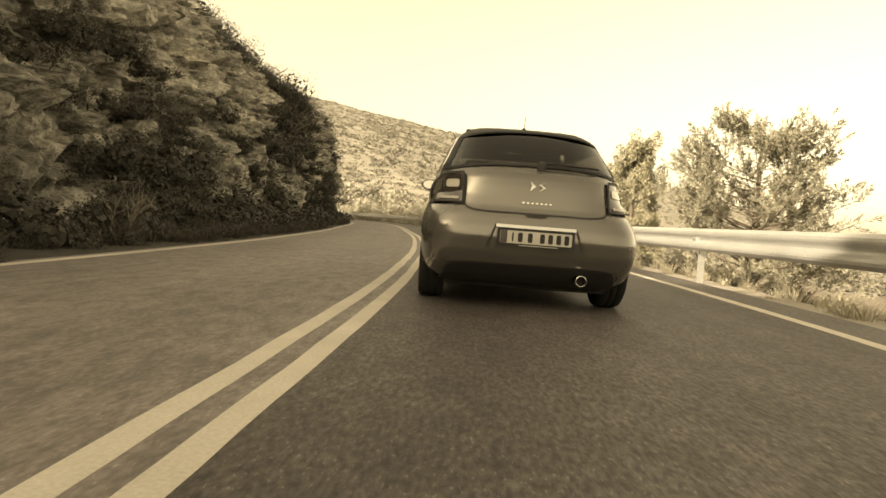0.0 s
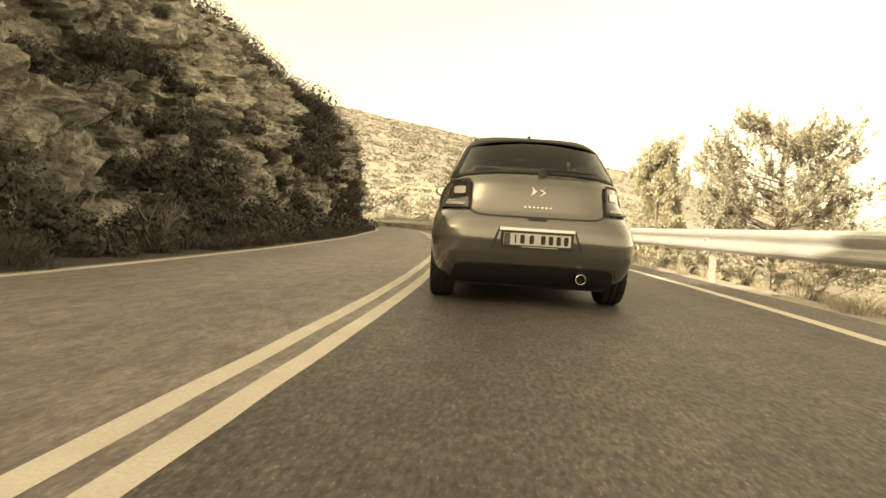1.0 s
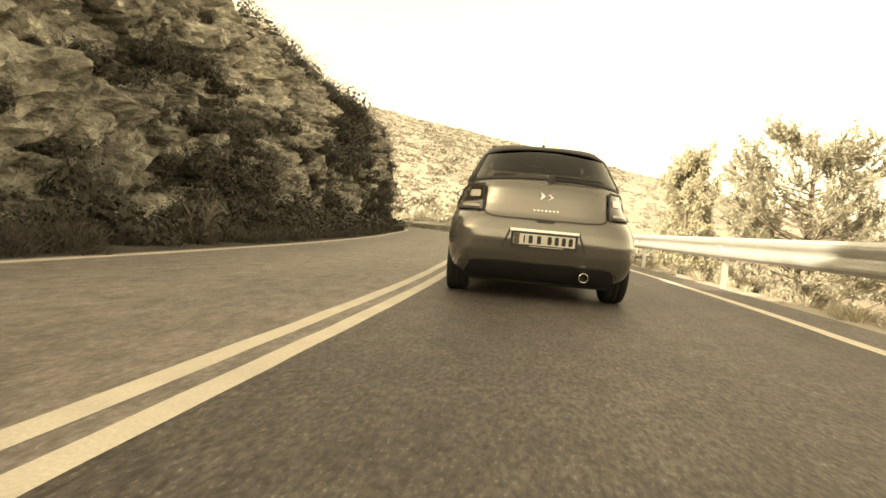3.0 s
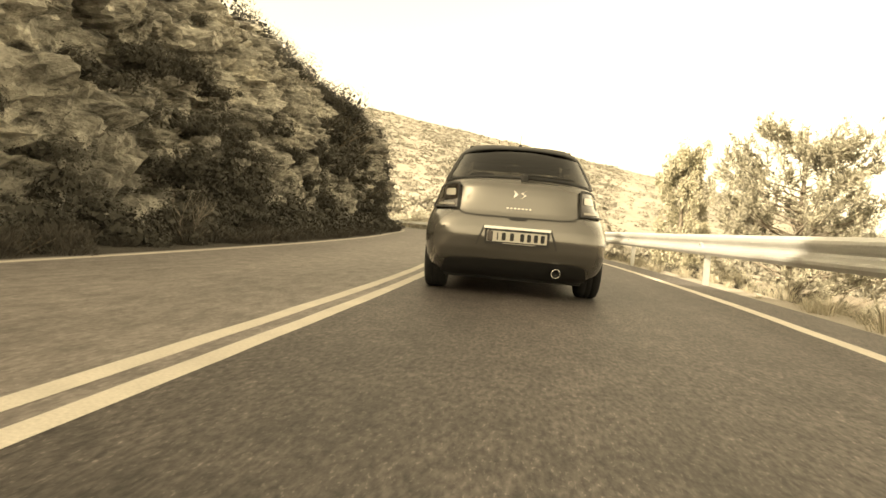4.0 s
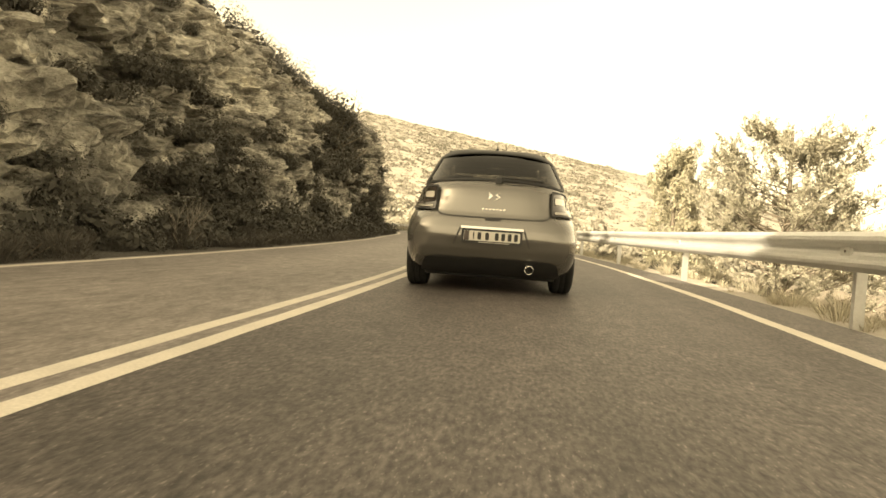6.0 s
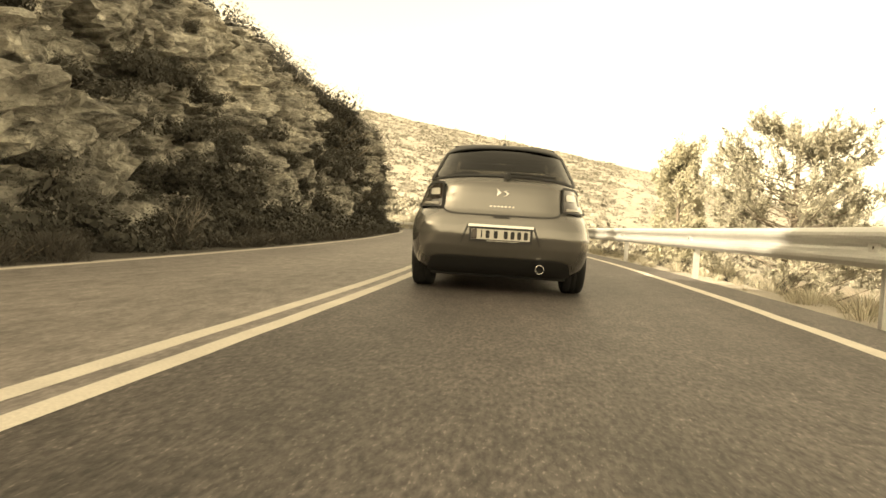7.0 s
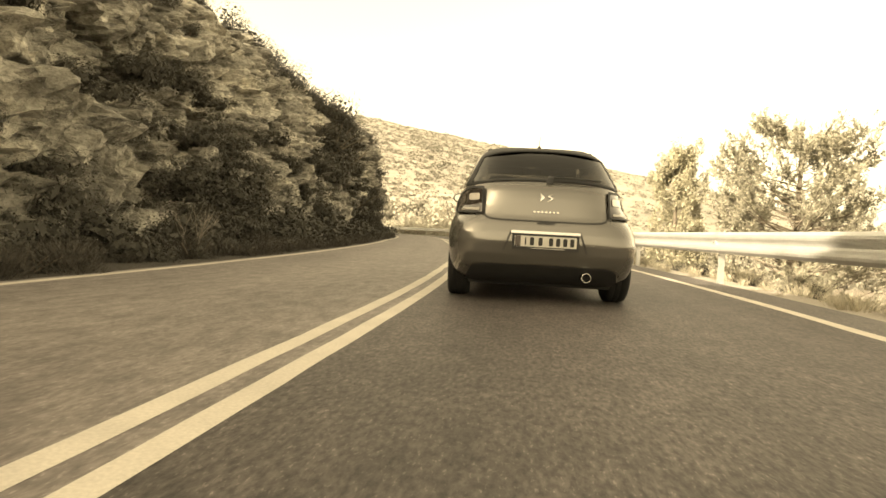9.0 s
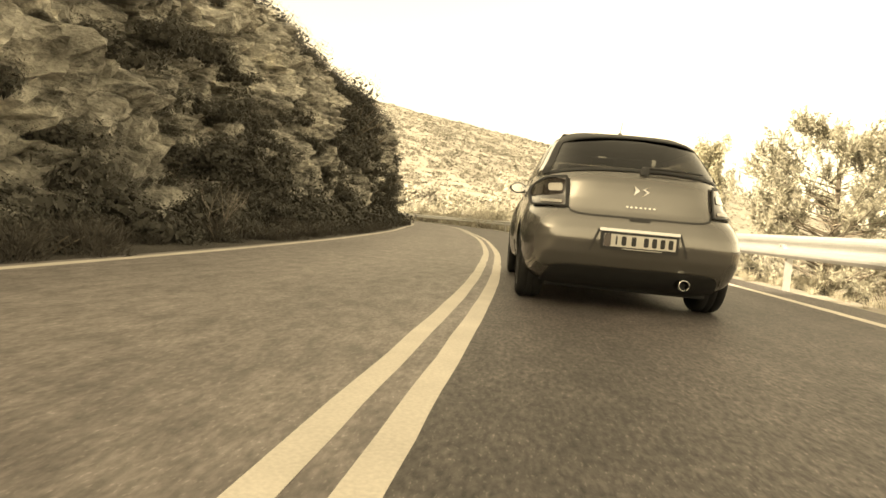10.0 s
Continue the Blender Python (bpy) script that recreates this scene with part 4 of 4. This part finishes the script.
for z in np.linspace(1.01, 1.36, 8):
    w, r, f, c, NS = prof(z)
    row = []
    for j in range(21):
        x = w * 0.9 * (2 * j / 20 - 1)
        row.append(bm.verts.new((x, c + (f - c) * (1 - (abs(x) / w) ** NS) ** (1 / NS) + 0.006, z + 0.002)))
    g.append(row)
for a, b in zip(g, g[1:]):
    for j in range(20):
        bm.faces.new((a[j + 1], a[j], b[j], b[j + 1]))
car_part("windscreen", bm, CLEAR)

# roof spoiler over the rear window
bm = bmesh.new()
rows = []
for k, (z, back, hw) in enumerate(((1.270, 0.015, 0.622), (1.273, 0.035, 0.622), (1.282, 0.045, 0.615), (1.300, 0.042, 0.605), (1.330, 0.02, 0.585), (1.352, 0.0, 0.57))):
    row = []
    for j in range(31):
        x = hw * (2 * j / 30 - 1)
        fade = 1 - abs(2 * j / 30 - 1) ** 6
        p = rear_xyz(x, z + 0.078 * (1 - (x / hw) ** 2))
        row.append(bm.verts.new((x, p.y - back * fade - 0.004, z + 0.078 * (1 - (x / hw) ** 2))))
    rows.append(row)
under = [bm.verts.new((v.co.x, v.co.y + 0.05, v.co.z - 0.002)) for v in rows[0]]
rows.insert(0, under)
for a, b in zip(rows, rows[1:]):
    for j in range(30):
        bm.faces.new((a[j], a[j + 1], b[j + 1], b[j]))
bmesh.ops.recalc_face_normals(bm, faces=bm.faces[:])
spoiler = car_part("spoiler", bm, ROOF_PAINT, label="glossy black roof spoiler")
bm = tube(bmesh.new(), [(0.0, 0.44, 1.445), (0.0, 0.435, 1.478)], [0.024, 0.012], 10)
aerial = car_part("aerial", bm, BLACK)
part("rod", tube(bmesh.new(), [(0.0, 0.435, 1.475), (0.0, 0.375, 1.565)], [0.0035, 0.0025], 6), BLACK, aerial)

# wiper
bm = tube(bmesh.new(), [rear_point(0.03, 1.046, 0.0), rear_point(0.03, 1.050, 0.045)], [0.034, 0.026], 14)
wiper = car_part("wiper", bm, BLACK)
part("arm", tube(bmesh.new(), [rear_point(0.03 + 0.42 * k, 1.058 - 0.012 * k, 0.035) for k in np.linspace(0, 1, 9)], list(np.linspace(0.012, 0.006, 9)), 6), BLACK, wiper)

# tailgate joint and handle notch
joint = [(-0.522, 0.80), (-0.522, 0.765), (-0.50, 0.724), (-0.45, 0.708)] + [(x, 0.702) for x in np.linspace(-0.36, 0.36, 13)] + [(0.45, 0.708), (0.50, 0.724), (0.522, 0.765), (0.522, 0.80)]
part("tailgate_joint", ribbon(joint, 0.011, 0.003), BLACK, body)
part("tailgate_handle", patch(rounded(-0.075, 0.075, 0.678, 0.704, 0.012, 8), 0.004), BLACK, body)
upper = [(u * win_half(win_base(u)), win_base(u) - 0.006) for u in np.linspace(-0.97, 0.97, 25)]
part("window_joint", ribbon(upper, 0.012, 0.004), BLACK, body)

# tail lamps
for sx in (-1, 1):
    lo, hi = (-0.81, -0.492) if sx < 0 else (0.492, 0.81)
    rows = []
    for z, a, b in rounded(0.0, 1.0, 0.748, 0.972, 0.055):
        w = prof(z)[0]
        far = min(0.758, w - 0.022)
        far -= 0.06 * max(0, (z - 0.89) / 0.075) ** 2
        a2 = 0.522 + 0.02 * a * 8
        b2 = far - 0.03 * (1 - b) * 8
        rows.append((z, -b2, -a2) if sx < 0 else (z, a2, b2))
    lamp = car_part("tail_lamp", patch(rows, 0.014), LAMP_LENS, label="smoked dark tail lamp with a pale reversing light")
    edge = [(q[2] if sx < 0 else q[1], q[0]) for q in rows] + [(q[1] if sx < 0 else q[2], q[0]) for q in reversed(rows)]
    part("lamp_rim", ribbon(edge + edge[:1], 0.017, 0.018), BLACK, lamp)

    def q(x0, x1):
        return (sx * x1, sx * x0) if sx < 0 else (x0, x1)
    a, b = q(0.550, 0.640)
    part("reversing_light", patch(rounded(a, b, 0.858, 0.920, 0.014, 8), 0.02), LAMP_WHITE, lamp)
    a, b = q(0.552, 0.70)
    part("brake_light", patch(rounded(a, b, 0.766, 0.788, 0.01, 8), 0.02), LAMP_PALE, lamp)
    a, b = q(0.672, 0.722)
    part("indicator", patch(rounded(a, b, 0.83, 0.925, 0.018, 8), 0.018), LAMP_RED, lamp)

# maker's mark and name as plain bright shapes
mark = bmesh.new()
for sgn, z0 in ((-1, 0.0), (1, 0.0)):
    pts = [(-0.05, 0.032), (-0.012, 0.0), (-0.05, -0.032), (-0.042, 0.0)] if sgn < 0 else [(0.05, 0.03), (0.004, 0.008), (0.034, -0.008), (0.0, -0.036), (0.052, -0.006), (0.02, 0.01)]
    mark.faces.new([mark.verts.new(rear_point(x * 1.12, 0.903 + z * 1.12, 0.012)) for x, z in pts])
car_part("badge", mark, CHROME, body, "bright metal badge", smooth=False)
for i in range(7):
    x = -0.098 + i * 0.0325
    car_part("name_bar", patch(rounded(x - 0.0085, x + 0.0085, 0.776, 0.787, 0.003, 4), 0.006), CHROME, body, smooth=False)

# number plate in its recess
recess = car_part("plate_recess", patch([(z, -0.345 + (z - 0.448) * 0.37, 0.345 - (z - 0.448) * 0.37) for z in np.linspace(0.448, 0.612, 12)], 0.004), PAINT)
for sx in (-1, 1):
    part("recess_edge", ribbon([(sx * 0.345, 0.448), (sx * 0.332, 0.485), (sx * 0.285, 0.612)], 0.015, 0.006), BLACK, recess)
part("plate_light_strip", ribbon([(x, 0.606) for x in np.linspace(-0.285, 0.285, 13)], 0.02, 0.012), CHROME, recess, "bright metal strip")
part("plate_shade", ribbon([(x, 0.592) for x in np.linspace(-0.28, 0.28, 13)], 0.012, 0.007), BLACK, recess)


def flat_plate(x, z, off=0.0):
    return Vector((x, -0.733 - off + 0.0006 * z, z))


plate = car_part("number_plate", patch(rounded(-0.275, 0.275, 0.464, 0.590, 0.008, 8), 0.0, point=flat_plate), BLACK, label="white number plate in a black holder")
part("plate_face", patch(rounded(-0.255, 0.255, 0.489, 0.578, 0.006, 8), 0.003, point=flat_plate), PLATE, plate, smooth=False)
for x, w in ((-0.165, 0.012), (-0.112, 0.034), (-0.042, 0.034), (0.045, 0.034), (0.103, 0.034), (0.161, 0.034), (0.218, 0.034)):
    part("plate_bar", patch(rounded(x - w / 2, x + w / 2, 0.5, 0.567, 0.008, 6), 0.006, point=flat_plate), BLACK, plate, smooth=False)
part("plate_band", patch(rounded(-0.252, -0.205, 0.49, 0.577, 0.004, 6), 0.006, point=flat_plate), LAMP_RED, plate, smooth=False)
part("holder_bar", patch(rounded(-0.12, 0.16, 0.4745, 0.4795, 0.002, 4), 0.004, point=flat_plate), PLATE, plate, smooth=False)

# lower bumper, exhaust, floor
rows = []
for z in np.linspace(0.160, 0.335, 12):
    hw = 0.60 + 0.06 * (0.335 - z) / 0.16 - 0.09 * max(0, (z - 0.29) / 0.045) ** 2
    rows.append((z, -hw, hw))
diffuser = car_part("diffuser", patch(rows, 0.006), BLACK, label="black plastic lower bumper")
for sx in (-1, 1):
    car_part("bumper_crease", ribbon([(sx * 0.595, 0.338), (sx * 0.625, 0.325), (sx * 0.65, 0.29), (sx * 0.66, 0.25)], 0.012, 0.012), PAINT, body)
vs, fs = lathe([(0.035, -0.02), (0.040, -0.022), (0.042, 0.0), (0.040, 0.14), (0.034, 0.14), (0.034, -0.016), (0.035, -0.02)], 28)
turn = Matrix.Translation((0.358, -0.66, 0.25)) @ Matrix.Rotation(radians(90), 4, 'Z')
tail = mesh_of("exhaust", [turn @ Vector(v) for v in vs], fs, CHROME, car, "chrome exhaust tailpipe", True)
tail.matrix_local = LEAN
bore = lathe([(0.0001, 0.06), (0.036, 0.06)], 28)
mesh_of("bore", [turn @ Vector(v) for v in bore[0]], bore[1], BLACK, tail)
bm = box(bmesh.new(), (1.25, 3.1, 0.06), (0, 1.2, 0.165), 0.02)
for y in WHEELS:
    box(bm, (1.1, 0.09, 0.09), (0, y, 0.27), 0.03)
box(bm, (0.5, 0.5, 0.14), (0.15, -0.2, 0.24), 0.05)
car_part("underbody", bm, BLACK, smooth=False)
for sx in (-1, 1):
    for wy in WHEELS:
        bm = bmesh.new()
        ring = []
        for a in np.linspace(0.0, math.pi, 18):
            y, z = wy + 0.345 * math.cos(a), 0.29 + 0.345 * math.sin(a)
            ring.append([bm.verts.new((sx * x, y, z)) for x in (0.55, 0.80)])
        for a, b in zip(ring, ring[1:]):
            bm.faces.new((a[0], a[1], b[1], b[0]))
        back = [r[0] for r in ring]
        bm.faces.new(back)
        car_part("wheel_arch", bm, BLACK)

# wheels
for sx in (-1, 1):
    for wy in WHEELS:
        vs, fs = lathe([(0.205, -0.09), (0.195, -0.05), (0.19, 0.05), (0.205, 0.092), (0.215, 0.094)], 40)
        wheel = mesh_of("wheel", vs, fs, ALLOY, car, smooth=True)
        wheel.matrix_local = pose(sx * 0.716, wy, 0.31, 0, 0, 0 if sx > 0 else 180)
        vs, fs = lathe([(0.2, -0.09), (0.235, -0.098), (0.275, -0.102), (0.298, -0.092), (0.308, -0.07), (0.31, -0.03), (0.303, -0.028), (0.303, -0.022), (0.31, -0.02),
                        (0.31, 0.02), (0.303, 0.022), (0.303, 0.028), (0.31, 0.03), (0.308, 0.07), (0.298, 0.092), (0.275, 0.102), (0.235, 0.098), (0.2, 0.09)], 48)
        mesh_of("tyre", vs, fs, RUBBER, wheel, "black rubber tyre", smooth=True)
        for i in range(5):
            m = Matrix.Rotation(2 * math.pi * i / 5, 4, 'X')
            part("spoke", box(bmesh.new(), (0.03, 0.05, 0.2), m @ Vector((0.06, 0, 0.1)), 0.008, m), ALLOY, wheel)
        vs, fs = lathe([(0.0001, 0.075), (0.03, 0.075), (0.034, 0.07), (0.034, 0.04)], 20)
        mesh_of("hub_cap", vs, fs, ALLOY, wheel, smooth=True)

# doors
for sx in (-1, 1):
    def flank(y, z, off=0.0, sx=sx):
        p = side_point(y, z, sx)
        return Vector((set_in(p.x, y, z) + sx * off, y, z))
    line = [(0.42, 1.0), (0.40, 0.85), (0.44, 0.65), (0.55, 0.45), (0.62, 0.32), (0.70, 0.27), (1.80, 0.27), (1.84, 0.4), (1.84, 0.9)]
    bm = bmesh.new()
    tube(bm, [flank(y, z, 0.001) for y, z in line], [0.005] * len(line), 5)
    door = car_part("door_joint", bm, BLACK)
    bm = box(bmesh.new(), (0.03, 0.17, 0.028), flank(0.62, 0.86, 0.018), 0.01)
    part("door_handle", bm, PAINT, door)

# door mirrors
for sx in (-1, 1):
    bm = bmesh.new()
    bmesh.ops.create_uvsphere(bm, u_segments=20, v_segments=12, radius=1, matrix=Matrix.Translation((sx * 0.805, 1.68, 0.985)) @ Matrix.Diagonal((0.095, 0.07, 0.06, 1)))
    for v in bm.verts:
        if v.co.y < 1.65:
            v.co.y = 1.65
    box(bm, (0.1, 0.05, 0.03), (sx * 0.735, 1.70, 0.945), 0.008)
    mirror = car_part("door_mirror", bm, PAINT)
    bm = bmesh.new()
    bmesh.ops.create_circle(bm, cap_ends=True, segments=20, radius=1, matrix=Matrix.Translation((sx * 0.805, 1.646, 0.985)) @ Matrix.Rotation(radians(90), 4, 'X') @ Matrix.Diagonal((0.074, 0.045, 1, 1)))
    part("mirror_glass", bm, CHROME, mirror)

# cabin
for x in (-0.36, 0.36):
    for y, h in ((0.95, 1.06), (0.05, 0.97)):
        bm = bmesh.new()
        box(bm, (0.46, 0.16, 0.6), (x, y, h - 0.33), 0.06, Matrix.Rotation(radians(-12), 4, 'X'))
        seat = car_part("seat", bm, CABIN)
        part("headrest", box(bmesh.new(), (0.25, 0.1, 0.17), (x, y - 0.09, h + 0.06), 0.04), CABIN, seat)
bm = box(bmesh.new(), (1.3, 0.45, 0.2), (0, 1.75, 0.9), 0.06)
car_part("dashboard", bm, CABIN, smooth=False)
bm = box(bmesh.new(), (1.15, 0.5, 0.03), (0, -0.15, 0.95), 0.01)
car_part("parcel_shelf", bm, CABIN, smooth=False)
bm = box(bmesh.new(), (1.02, 0.9, 0.03), (0, 0.8, 1.405), 0.01)
headliner = car_part("headliner", bm, CABIN, smooth=False)
for x in (-0.27, 0.27):
    part("sun_visor", box(bmesh.new(), (0.46, 0.02, 0.14), (x, 1.27, 1.325), 0.008, Matrix.Rotation(radians(-25), 4, 'X')), CABIN, headliner)
part("rear_view_mirror", box(bmesh.new(), (0.22, 0.03, 0.07), (0, 1.22, 1.30), 0.012), CABIN, headliner)
